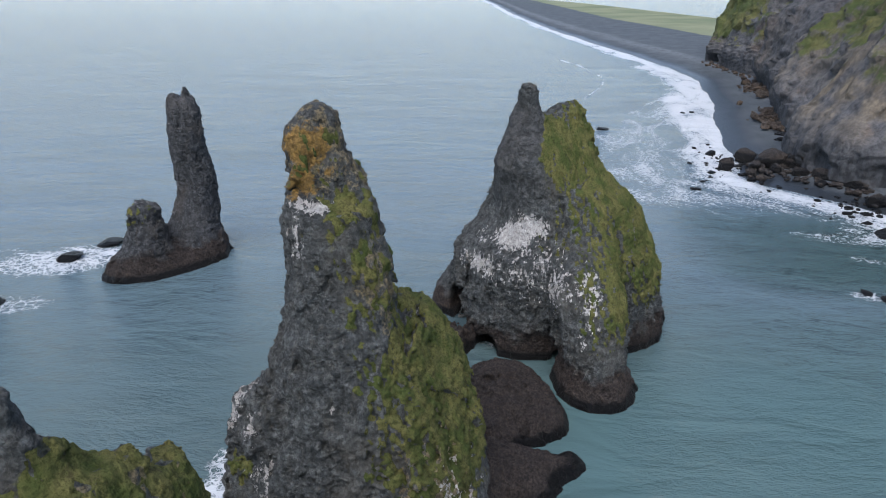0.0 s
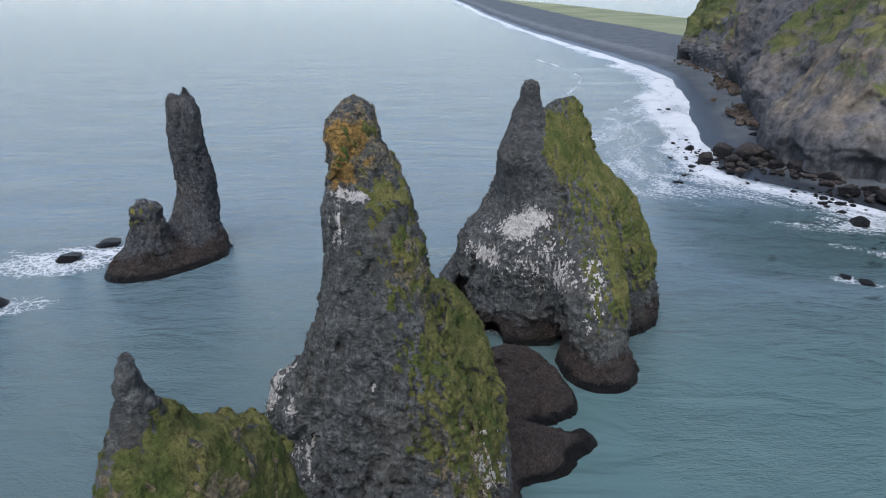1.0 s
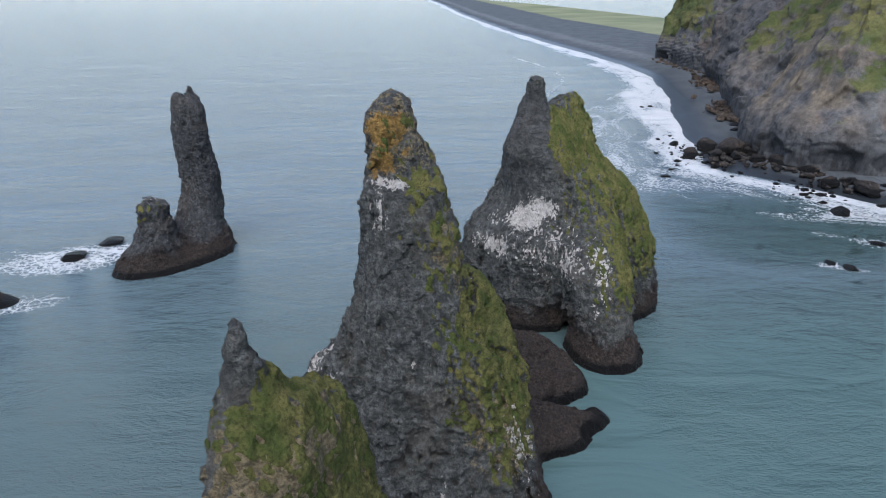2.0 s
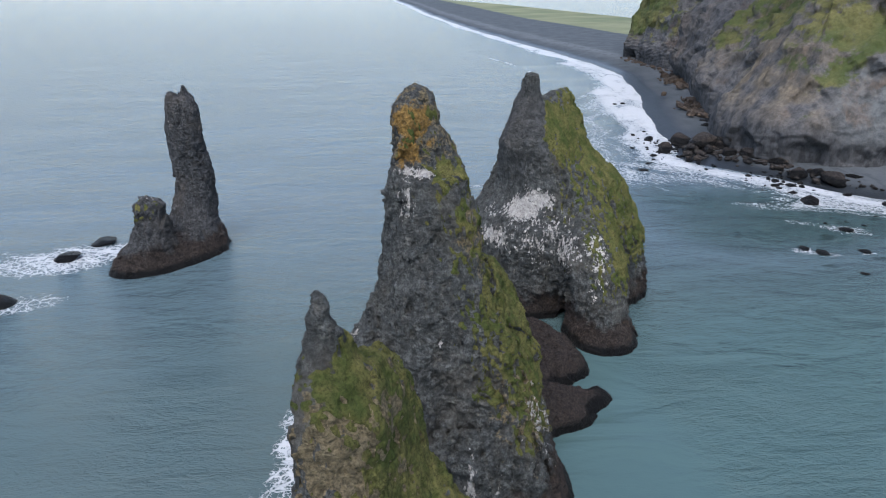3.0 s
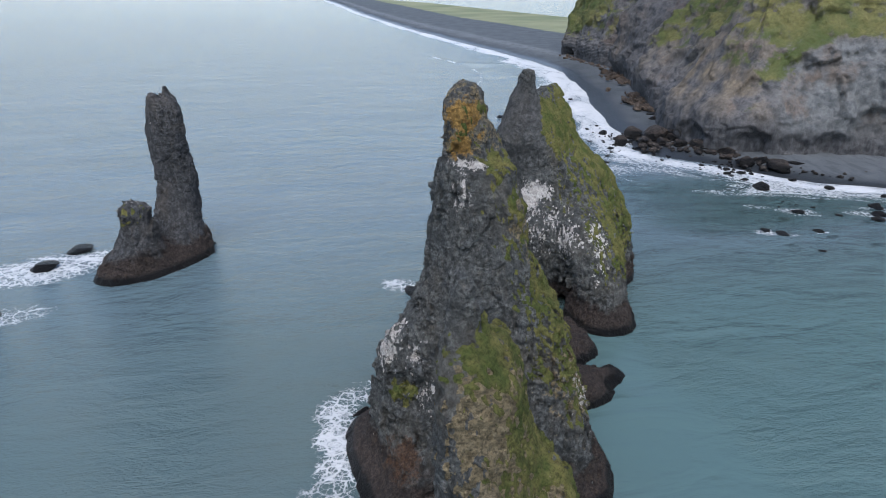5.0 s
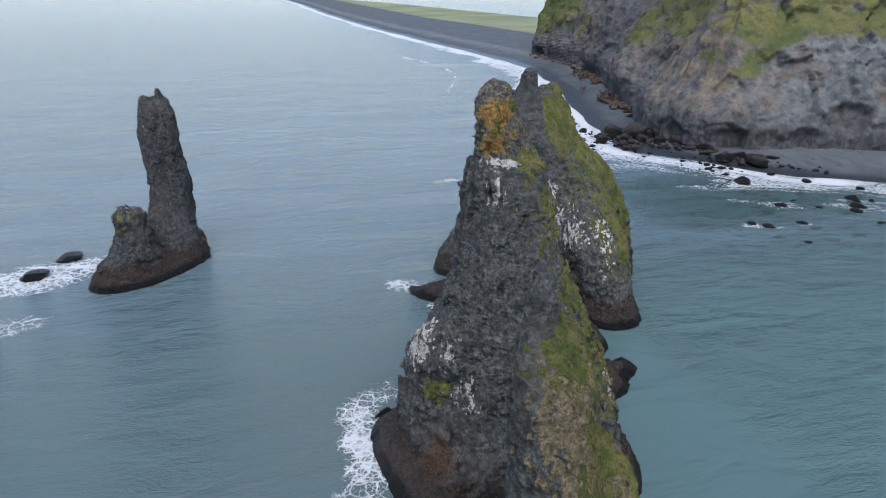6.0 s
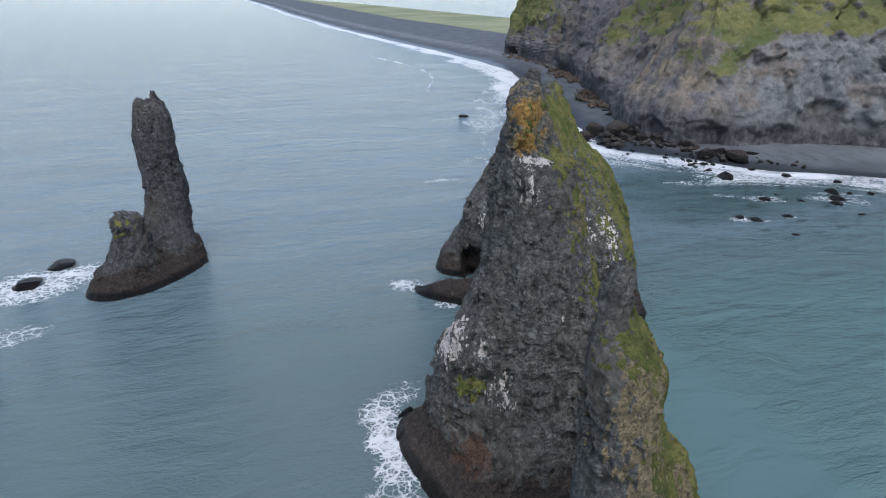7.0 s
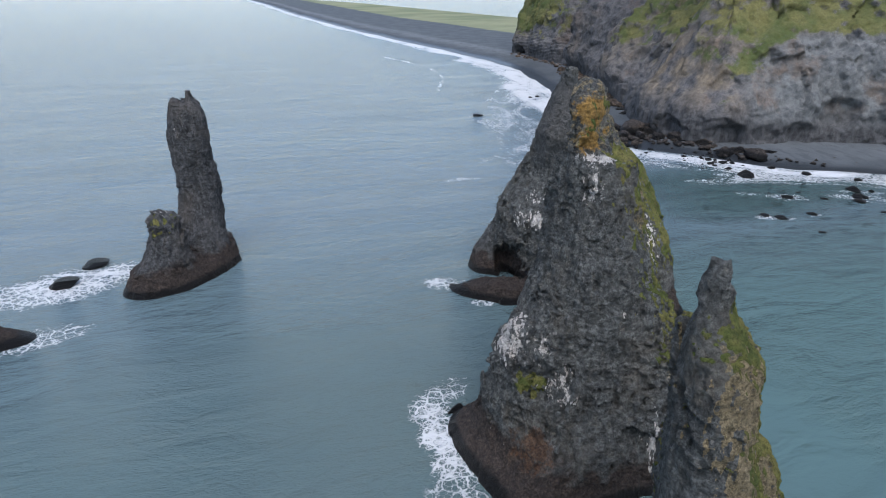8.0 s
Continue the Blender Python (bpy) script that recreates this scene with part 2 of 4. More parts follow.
def make_water():
    k = Nodes("sea_water")
    silt_and_reflection = k.math("ADD", k.attr("silt_and_reflection"), k.math("MULTIPLY", k.math("SUBTRACT", k.noise(0.02, 4), 0.5), 0.7))
    deep = k.mix(k.step(silt_and_reflection, 0.05, 0.75), (0.056, 0.090, 0.094), (0.056, 0.102, 0.104))
    # far water paler and bluer: sky reflection put into the base colour
    deep = k.mix(k.math("MULTIPLY", k.step(k.axis(1), 80, 240), k.step(silt_and_reflection, 0.0, 0.5, 1.0, 0.6)), deep, (0.084, 0.126, 0.155))
    # values below zero: the cliff's dark reflection, painted as dark green water
    deep = k.mix(k.step(silt_and_reflection, -0.6, 0.05, 0.85, 0.0), deep, (0.030, 0.060, 0.058))
    shoal = k.math("MULTIPLY", k.attr("reef"), k.step(k.noise(0.11, 3, 0.6, k.scaled((0.7, 1.2, 1.0), 0.5)), 0.60, 0.68, 0.0, 0.75))
    deep = k.mix(shoal, deep, (0.012, 0.024, 0.024))
    # foam: solid near the sand, torn into streaks along the shore and lace farther out
    vec = k.t.nodes.new("ShaderNodeCombineXYZ")
    k.put(vec.inputs[0], k.attr("off"))
    k.put(vec.inputs[1], k.math("MULTIPLY", k.attr("along"), 0.35))
    fo = k.attr("foam")
    n1 = k.noise(0.30, 8, 0.74, None, 2.2)
    n2 = k.noise(0.06, 7, 0.68, vec.outputs[0], 1.2)
    lace = k.math("MINIMUM", k.cells(0.42, "DISTANCE_TO_EDGE", k.warped(0.6, 1.6)), k.math("ADD", 0.03, k.cells(1.1, "DISTANCE_TO_EDGE", k.warped(1.2, 0.8))))
    web = k.step(lace, 0.02, 0.13, 1.0, 0.0)
    lacy = k.attr("lacy")
    t = k.math("ADD", fo, k.math("MULTIPLY", k.math("SUBTRACT", n1, 0.5), 1.35))
    t = k.math("ADD", t, k.math("MULTIPLY", k.math("SUBTRACT", n2, 0.5), 1.9))
    t = k.math("ADD", t, k.math("MULTIPLY", k.math("SUBTRACT", web, 0.42), k.math("ADD", 0.08, k.math("MULTIPLY", lacy, 0.38))))
    mask = k.math("MULTIPLY", k.step(t, 0.48, 1.0, 0.0, 0.95), k.step(fo, 0.02, 0.2))
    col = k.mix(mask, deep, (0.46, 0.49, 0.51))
    # ripples at three sizes, long crests lying across the wind
    swell = k.noise(0.085, 3, 0.5, k.scaled((0.45, 1.0, 1.0), 0.5), 0.6)
    chop = k.noise(0.20, 6, 0.66, k.scaled((0.42, 1.0, 1.0), 0.3), 0.4)
    ripple = k.noise(1.3, 4, 0.65, k.scaled((0.5, 1.0, 1.0), -0.2), 0.6)
    gust = k.step(k.noise(0.03, 4, 0.6, k.scaled((0.3, 1.0, 1.0), 0.35)), 0.35, 0.65, 0.65, 1.05)
    gust = k.math("MULTIPLY", gust, k.math("SUBTRACT", 1.0, k.math("MULTIPLY", k.attr("lee"), 0.8)))
    n = k.bump(swell, 3.4, 0.6)
    n = k.bump(k.math("MULTIPLY", chop, gust), 1.4, 0.8, n)
    n = k.bump(k.math("MULTIPLY", ripple, gust), 0.52, 0.9, n)
    n = k.bump(mask, 0.35, 0.6, n)
    rough = k.math("ADD", 0.09, k.math("MULTIPLY", mask, 0.6))
    return k.finish(col, rough, n, 0.5, 1.333)


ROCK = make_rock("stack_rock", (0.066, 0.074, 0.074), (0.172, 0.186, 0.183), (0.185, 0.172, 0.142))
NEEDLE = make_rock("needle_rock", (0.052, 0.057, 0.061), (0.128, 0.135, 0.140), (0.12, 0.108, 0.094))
BOULDER = make_rock("boulder_rock", (0.040, 0.036, 0.033), (0.095, 0.083, 0.074), (0.12, 0.085, 0.06))
TALUS = make_rock("talus_rock", (0.07, 0.056, 0.046), (0.17, 0.135, 0.105), (0.18, 0.125, 0.085))
GRASS, SAND, CLIFF, WATER = make_grass(), make_sand(), make_cliff(), make_water()

# ---------------------------------------------------------------- noise and surfaces
TABLE = np.random.RandomState(7).rand(64, 64, 64).astype(np.float32)


FLAT = TABLE.ravel() - np.float32(0.5)


def value_noise(p):
    q = np.floor(p).astype(np.int32)
    f = (p - q).astype(np.float32)
    f = f * f * (3 - 2 * f)
    a, b = q & 63, (q + 1) & 63
    fx, fy, fz = f[:, 0], f[:, 1], f[:, 2]
    x00 = TABLE[a[:, 0], a[:, 1], a[:, 2]] * (1 - fx) + TABLE[b[:, 0], a[:, 1], a[:, 2]] * fx
    x10 = TABLE[a[:, 0], b[:, 1], a[:, 2]] * (1 - fx) + TABLE[b[:, 0], b[:, 1], a[:, 2]] * fx
    x01 = TABLE[a[:, 0], a[:, 1], b[:, 2]] * (1 - fx) + TABLE[b[:, 0], a[:, 1], b[:, 2]] * fx
    x11 = TABLE[a[:, 0], b[:, 1], b[:, 2]] * (1 - fx) + TABLE[b[:, 0], b[:, 1], b[:, 2]] * fx
    return (x00 * (1 - fy) + x10 * fy) * (1 - fz) + (x01 * (1 - fy) + x11 * fy) * fz


def fbm(p, size, octaves=3, gain=0.5, stretch=(1, 1, 1), ridged=False):
    """Noise about zero, within one, whose largest lumps are that many metres."""
    q = np.asarray(p, np.float32) * np.array(stretch, np.float32) / size
    total, amp, norm = np.zeros(len(q), np.float32), 1.0, 0.0
    for o in range(octaves):
        v = value_noise(q + 17.3 * o) * 2 - 1
        total += amp * ((1 - 2 * np.abs(v)) if ridged else v)
        norm += amp
        amp *= gain
        q = q * 2.03
    return total / norm


def chunks(p, size, stretch=(1, 1, 1), tilt=0.5):
    """Broken rock: a random step and slant for each jittered cell of that many metres, about zero."""
    q = np.asarray(p, np.float32) * np.array(stretch, np.float32) / size
    q = q + 0.35 * np.stack([value_noise(q * 1.7 + k * 13.1) - 0.5 for k in range(3)], 1)
    b = np.floor(q - 0.5).astype(np.int32)
    best, out = np.full(len(q), 9e9, np.float32), np.zeros(len(q), np.float32)
    for i in (0, 1):
        for j in (0, 1):
            for k in (0, 1):
                c = b + np.array([i, j, k], np.int32)
                x, y, z = (c & 63).T
                h = (x * 4096 + y * 64 + z)
                jx, jy, jz = FLAT[h], FLAT[(h + 7919) & 262143], FLAT[(h + 104729) & 262143]
                dx, dy, dz = (q[:, n] - c[:, n] - 0.5 - 0.7 * v for n, v in enumerate((jx, jy, jz)))
                r2 = dx * dx + dy * dy + dz * dz
                near = r2 < best
                best = np.where(near, r2, best)
                out = np.where(near, FLAT[(h + 51) & 262143] + 2 * tilt * (dx * jx + dy * jy + dz * jz), out)
    return out * 2


def smooth(v, lo, hi):
    t = np.clip((v - lo) / (hi - lo), 0, 1)
    return t * t * (3 - 2 * t)


def limb(x, y, z, rings, power=2.4):
    """Signed distance, roughly, to a lofted column. Rings: height, centre x, y, half widths, turn in degrees."""
    r = np.array(sorted(rings), np.float32)
    zz = z.ravel()
    cx, cy, rx, ry, an = (np.interp(zz, r[:, 0], r[:, k]).astype(np.float32) for k in range(1, 6))
    ca, sa = np.cos(np.radians(an)), np.sin(np.radians(an))
    dx, dy = x - cx, y - cy
    u, v = np.abs(dx * ca + dy * sa) / rx, np.abs(dy * ca - dx * sa) / ry
    rho = (u ** power + v ** power + 1e-9) ** (1 / power)
    d = (rho - 1) * np.minimum(rx, ry) * 0.85
    return np.maximum(d, z - r[-1, 0])


def grow(a, n, axis):
    """Linear upsampling of a coarse grid by three along one axis, to n samples."""
    t = np.arange(n) / 3.0
    i = np.minimum(t.astype(int), a.shape[axis] - 2)
    f = (t - i).astype(np.float32)
    shape = [1, 1, 1]
    shape[axis] = n
    f = f.reshape(shape)
    return np.take(a, i, axis) * (1 - f) + np.take(a, i + 1, axis) * f


def nets(f, origin, h):
    """Naive surface nets: vertices and quads of the zero surface of a grid."""
    s = f < 0
    cnt = np.zeros([n - 1 for n in f.shape], np.int8)
    corners = [(i, j, k) for i in (0, 1) for j in (0, 1) for k in (0, 1)]
    nx, ny, nz = cnt.shape
    for i, j, k in corners:
        cnt += s[i:i + nx, j:j + ny, k:k + nz]
    act = np.argwhere((cnt > 0) & (cnt < 8))
    idx = np.full(cnt.shape, -1, np.int32)
    idx[act[:, 0], act[:, 1], act[:, 2]] = np.arange(len(act))
    val = {c: f[act[:, 0] + c[0], act[:, 1] + c[1], act[:, 2] + c[2]] for c in corners}
    pos, n = np.zeros((len(act), 3), np.float32), np.zeros(len(act), np.float32)
    for c in corners:
        for ax in range(3):
            if c[ax] == 0:
                e = list(c)
                e[ax] = 1
                a, b = val[c], val[tuple(e)]
                cross = (a < 0) != (b < 0)
                t = np.where(cross, a / np.where(cross, a - b, 1), 0)
                p = np.repeat(np.array([c], np.float32), len(act), 0)
                p[:, ax] += t
                pos += p * cross[:, None]
                n += cross
    verts = (act + pos / n[:, None]) * h + np.array(origin)
    quads = []
    for ax in range(3):
        b, c = (ax + 1) % 3, (ax + 2) % 3
        lo, hi = [slice(None)] * 3, [slice(None)] * 3
        lo[ax], hi[ax] = slice(0, -1), slice(1, None)
        change = s[tuple(lo)] != s[tuple(hi)]
        e = np.argwhere(change)
        ok = (e[:, b] > 0) & (e[:, c] > 0) & (e[:, b] < f.shape[b] - 1) & (e[:, c] < f.shape[c] - 1)
        e = e[ok]
        inside = s[e[:, 0], e[:, 1], e[:, 2]]
        q = []
        for ob, oc in ((-1, -1), (0, -1), (0, 0), (-1, 0)):
            g = e.copy()
            g[:, b] += ob
            g[:, c] += oc
            q.append(idx[g[:, 0], g[:, 1], g[:, 2]])
        q = np.stack(q, 1)
        q[~inside] = q[~inside][:, ::-1]
        quads.append(q)
    return verts, np.concatenate(quads)


def largest(verts, quads):
    """The largest connected piece of a mesh."""
    lab = np.arange(len(verts))
    while True:
        old = lab.copy()
        m = lab[quads].min(1)
        for k in range(4):
            np.minimum.at(lab, quads[:, k], m)
        lab = lab[lab]
        lab = lab[lab]
        if (lab == old).all():
            break
    keep = lab == np.bincount(lab).argmax()
    idx = np.cumsum(keep) - 1
    return verts[keep], idx[quads[keep[quads[:, 0]]]]


def mesh_of(name, verts, quads, material, **attributes):
    """A mesh object from arrays of places and four-cornered faces, with a number per vertex for each attribute."""
    me = bpy.data.meshes.new(name)
    me.vertices.add(len(verts))
    me.vertices.foreach_set("co", np.asarray(verts, np.float32).ravel())
    me.loops.add(quads.size)
    me.loops.foreach_set("vertex_index", quads.astype(np.int32).ravel())
    me.polygons.add(len(quads))
    me.polygons.foreach_set("loop_start", np.arange(0, quads.size, quads.shape[1], dtype=np.int32))
    for key, value in attributes.items():
        a = me.attributes.new(key, "FLOAT", "POINT")
        a.data.foreach_set("value", np.asarray(value, np.float32))
    me.update(calc_edges=True)
    me.polygons.foreach_set("use_smooth", np.ones(len(quads), bool))
    me.materials.append(material)
    return new(name, me)


def normals_of(verts, quads):
    a, b, c, d = (verts[quads[:, k]] for k in range(4))
    fn = np.cross(c - a, d - b)
    out = np.zeros_like(verts)
    for k in range(4):
        np.add.at(out, quads[:, k], fn)
    return out / (np.linalg.norm(out, axis=1, keepdims=True) + 1e-9)


def blob(p, centre, radii):
    d = np.sqrt((((p - np.array(centre)) / np.array(radii)) ** 2).sum(1))
    return np.clip(1.4 - d * 0.9, 0, 1)


def grid_quads(nu, nv):
    i = np.arange(nu * nv).reshape(nu, nv)
    return np.stack([i[:-1, :-1], i[1:, :-1], i[1:, 1:], i[:-1, 1:]], -1).reshape(-1, 4)


def sod(verts, quads, norms, weight, thick, parent):
    """A skin of moss and grass lying on the rock, thinning out to nothing at its ragged edge."""
    keep = weight[quads].max(1) > 0.28
    if not keep.any():
        return None
    used = np.unique(quads[keep])
    back = np.zeros(len(verts), np.int64)
    back[used] = np.arange(len(used))
    w, p, n = weight[used], verts[used], norms[used]
    w = w + 0.22 * fbm(p + 21, 1.3, 3, 0.65)
    rise = thick * (smooth(w, 0.34, 0.75) * (0.8 + 0.9 * fbm(p + 81, 0.9, 3, 0.7)) - 0.35 * (1 - smooth(w, 0.30, 0.5)))
    ob = mesh_of("grass", p + n * rise[:, None], back[quads[keep]], GRASS)
    ob.parent = parent
    return tagged(ob, "yellow-green moss and short grass", kind="stuff")


def zero(p):
    return np.zeros(len(p), np.float32)


def sea_stack(label, limbs, h, rough, masks, carve=(), blend=1.6, tuft=0, seed=1, material=None, group="sea stacks", lumps=1.0, calm=(), crown=None, still=0.7, patch=0.9):
    """A stack: lofted limbs blended, carved, roughened, and skinned; masks(p, n) gives where moss and the rest grow."""
    r = np.array([q for rings in limbs for q in rings])
    reach = np.maximum(r[:, 3], r[:, 4]) + 4.0
    lo = np.array([(r[:, 1] - reach).min(), (r[:, 2] - reach).min(), -2.5])
    hi = np.array([(r[:, 1] + reach).max(), (r[:, 2] + reach).max(), r[:, 0].max() + 4.0])
    nc = np.ceil((hi - lo) / (3 * h)).astype(int) + 2
    ax = [(lo[k] + 3 * h * np.arange(nc[k])).astype(np.float32) for k in range(3)]
    x, y, z = ax[0][:, None, None], ax[1][None, :, None], ax[2][None, None, :]
    total = 0
    for rings in limbs:
        total = total + np.exp(np.clip(-limb(x, y, z, rings) / blend, -60, 60))
    d = -blend * np.log(total + 1e-26)
    for c, rad in carve:
        e = np.sqrt(((x - c[0]) / rad[0]) ** 2 + ((y - c[1]) / rad[1]) ** 2 + ((z - c[2]) / rad[2]) ** 2)
        d = np.maximum(d, (1 - e) * min(rad))
    n = (nc - 1) * 3 + 1
    for k in range(3):
        d = grow(d, n[k], k)
    d = d.astype(np.float32)
    near = np.argwhere(np.abs(d) < 2.4)
    p = (near * h + lo).astype(np.float32)
    disp = lumps * (0.5 * fbm(p, 9.0, 2, 0.5, (1, 1, 0.7)) + 0.32 * chunks(p + 31 + 6.7 * seed, 8.0, (1, 1, 0.5), 1.2))
    ledge = p[:, 2] / 2.7 + 1.1 * fbm(p + 140, 16.0, 2) + 0.25 * fbm(p + 160, 3.0, 2)
    ledge = (ledge - np.floor(ledge) - 0.5) * smooth(fbm(p + 180, 12.0, 2), -0.25, 0.3)
    small = 0.22 * fbm(p + 77, 3.4, 3, 0.6, (1, 1, 0.16), True) + 0.25 * chunks(p + 9, 3.0, (1, 1, 0.6), 1.1) + 0.24 * chunks(p + 50, 1.2, (1, 1, 0.9), 0.9) + 0.16 * ledge
    small = small * (0.2 + 0.8 * smooth(p[:, 2], 1.0, 6.5))
    quiet = 1 - still * smooth(p[:, 2], hi[2] - 36, hi[2] - 16)
    for c, rad in calm:
        small = small * (1 - 0.8 * blob(p, c, rad))
        quiet = quiet * (1 - 0.6 * blob(p, c, rad))
    disp = quiet * disp + small * (0.75 + 0.25 * quiet) * (0.8 + 1.3 * fbm(p + 200, 11.0, 2) + 0.2 * (1 - smooth(p[:, 2], 14, 34)))
    d[near[:, 0], near[:, 1], near[:, 2]] += rough * (disp + 0.15)
    for k in range(3):      # wear off thin shards
        lo_, hi_, mid_ = [slice(None)] * 3, [slice(None)] * 3, [slice(None)] * 3
        lo_[k], hi_[k], mid_[k] = slice(0, -2), slice(2, None), slice(1, -1)
        d[tuple(mid_)] = 0.8 * d[tuple(mid_)] + 0.10 * (d[tuple(lo_)] + d[tuple(hi_)])
    v, q = largest(*nets(d, lo, h))
    nn = normals_of(v, q)
    v = v + nn * (rough * (0.35 + 0.65 * smooth(v[:, 2], 0.8, 5)) * (1 - 0.6 * np.clip(sum((blob(v, c, rad) for c, rad in calm), zero(v)), 0, 1)) * (0.12 * fbm(v + 5, 0.9, 3, 0.65) + 0.14 * chunks(v + 25, 0.8, (1, 1, 0.7), 0.9) + 0.07 * chunks(v + 65, 2.0, (1, 1, 0.5), 0.9)))[:, None]
    nn = normals_of(v, q)
    m = masks(v, nn)
    m["grass"] = m["grass"] + np.where(m["grass"] > 0.02, patch * (0.7 * fbm(v + 3, 3.2, 4, 0.62, (1, 1, 0.45)) + 0.5 * fbm(v + 43, 0.9, 2, 0.6, (1, 1, 0.5))), 0)
    stack = tagged(new("sea_stack"), label, "sea stack", group)
    m["calm"] = np.clip(sum((blob(v, c, rad) for c, rad in calm), zero(v)), 0, 1)
    mid = v[q].mean(1) + 0.6 * fbm(v[q].mean(1) + 60, 3.0, 2)[:, None]
    low, high = mid[:, 2] < 4.5, mid[:, 2] > (crown[0] if crown else 1e9)
    for name, note, keep in (("body", "", ~low & ~high), ("tidal_foot", "dark brown wave-washed base with a black wet hem", low), ("crown", crown[1] if crown else "", high)):
        if keep.any():
            used = np.unique(q[keep])
            back = np.zeros(len(v), np.int64)
            back[used] = np.arange(len(used))
            piece = mesh_of(name, v[used], back[q[keep]], material or ROCK, **{key: val[used] for key, val in m.items()})
            piece.data.normals_split_custom_set_from_vertices(nn[used])
            piece.parent = stack
            tagged(piece, note)
    if tuft:
        sod(v, q, nn, m["grass"], tuft, stack)
    return stack


# ---------------------------------------------------------------- the coast in plan
SHORE = [(-300, 760), (0, 450), (100, 325), (150, 250), (186, 206), (199, 188), (207, 172), (220, 163), (240, 151), (251, 142),
         (266, 132), (280, 127), (311, 133), (344, 142), (383, 152), (415, 160), (460, 177), (530, 196), (580, 206), (640, 207),
         (700, 205), (767, 202), (850, 195), (960, 183), (1300, 157), (2000, 133), (2600, 128), (4600, 60)]
INLAND = [(-300, 900), (740, 660), (1300, 590), (1900, 528), (2500, 470), (3100, 350), (4600, 190)]
MEADOW = [(-300, 700), (700, 420), (960, 372), (1212, 355), (1500, 325), (2200, 318), (3100, 300), (4600, 150)]
FOOT = [(520, 0), (400, 100), (290, 180), (240, 217), (225, 227), (203, 241), (188, 246), (168, 254), (157, 268), (153, 295),
        (157, 314), (173, 345), (193, 395), (222, 465), (236, 510), (250, 560), (247, 625), (252, 660), (250, 690), (262, 715),
        (300, 730), (400, 745), (600, 760)]


def along(table, y):
    t = np.array(table, float)
    return np.interp(y, t[:, 0], t[:, 1])


# ---------------------------------------------------------------- water
def spaced(lo, hi, fine_lo, fine_hi, step, growth=1.12):
    mid = list(np.arange(fine_lo, fine_hi, step))
    a, s = fine_lo, step
    down = []
    while a > lo:
        s *= growth
        a -= s
        down.append(a)
    a, s = mid[-1], step
    up = []
    while a < hi:
        s *= growth
        a += s
        up.append(a)
    return np.array(down[::-1] + mid + up)


FOAM_SPOTS = [  # centre x, y, half widths, turn in degrees, strength
    (-123, 180, 28, 13, 15, 0.78), (-116, 181, 12, 7, 10, 0.92), (-124, 149, 12, 8, 10, 0.62), (-143, 158, 8, 5, 0, 0.45), (-37, 96, 8, 4, 20, 0.55), (-42, 90, 5, 6, -15, 0.7), (-42, 82, 5, 7, 0, 0.80), (-42, 74, 6, 6, 0, 0.84), (-45, 67, 7, 6, 0, 0.66),
    (148, 205, 20, 8, -35, 0.58), (137, 176, 11, 4, -30, 0.55), (111, 161, 5, 3, -20, 0.55), (166, 166, 17, 7, -35, 0.58), (130, 156, 4, 2, 0, 0.5),
    (22, 243, 12, 3, 0, 0.5), (62, 243, 10, 4, 10, 0.5), (85, 376, 14, 4, 20, 0.55), (104, 292, 30, 12, 65, 0.46), (92, 322, 26, 9, 70, 0.42), (124, 248, 26, 10, -42, 0.52), (150, 222, 26, 7, -30, 0.5), (178, 196, 22, 8, -35, 0.52), (190, 182, 16, 6, -35, 0.5), (118, 208, 9, 2.5, -15, 0.45), (126, 186, 8, 2.5, -20, 0.5), (168, 190, 9, 3, -20, 0.5), (6, 133, 3.5, 2, -25, 0.65),
    (-20, 146, 9, 4, -40, 0.62), (-14, 131, 5, 2, -20, 0.5), (143, 217, 15, 4, -25, 0.56), (166, 203, 16, 4, -25, 0.56), (190, 193, 18, 4, -25, 0.56), (138, 179, 10, 3, -25, 0.52), (172, 172, 14, 4, -30, 0.56), (116, 157, 8, 2.5, -20, 0.48), (208, 186, 16, 4, -25, 0.52), (120, 350, 30, 22, 70, 0.42), (88, 258, 16, 4, 10, 0.4), (-150, 186, 12, 2, 5, 0.4)]


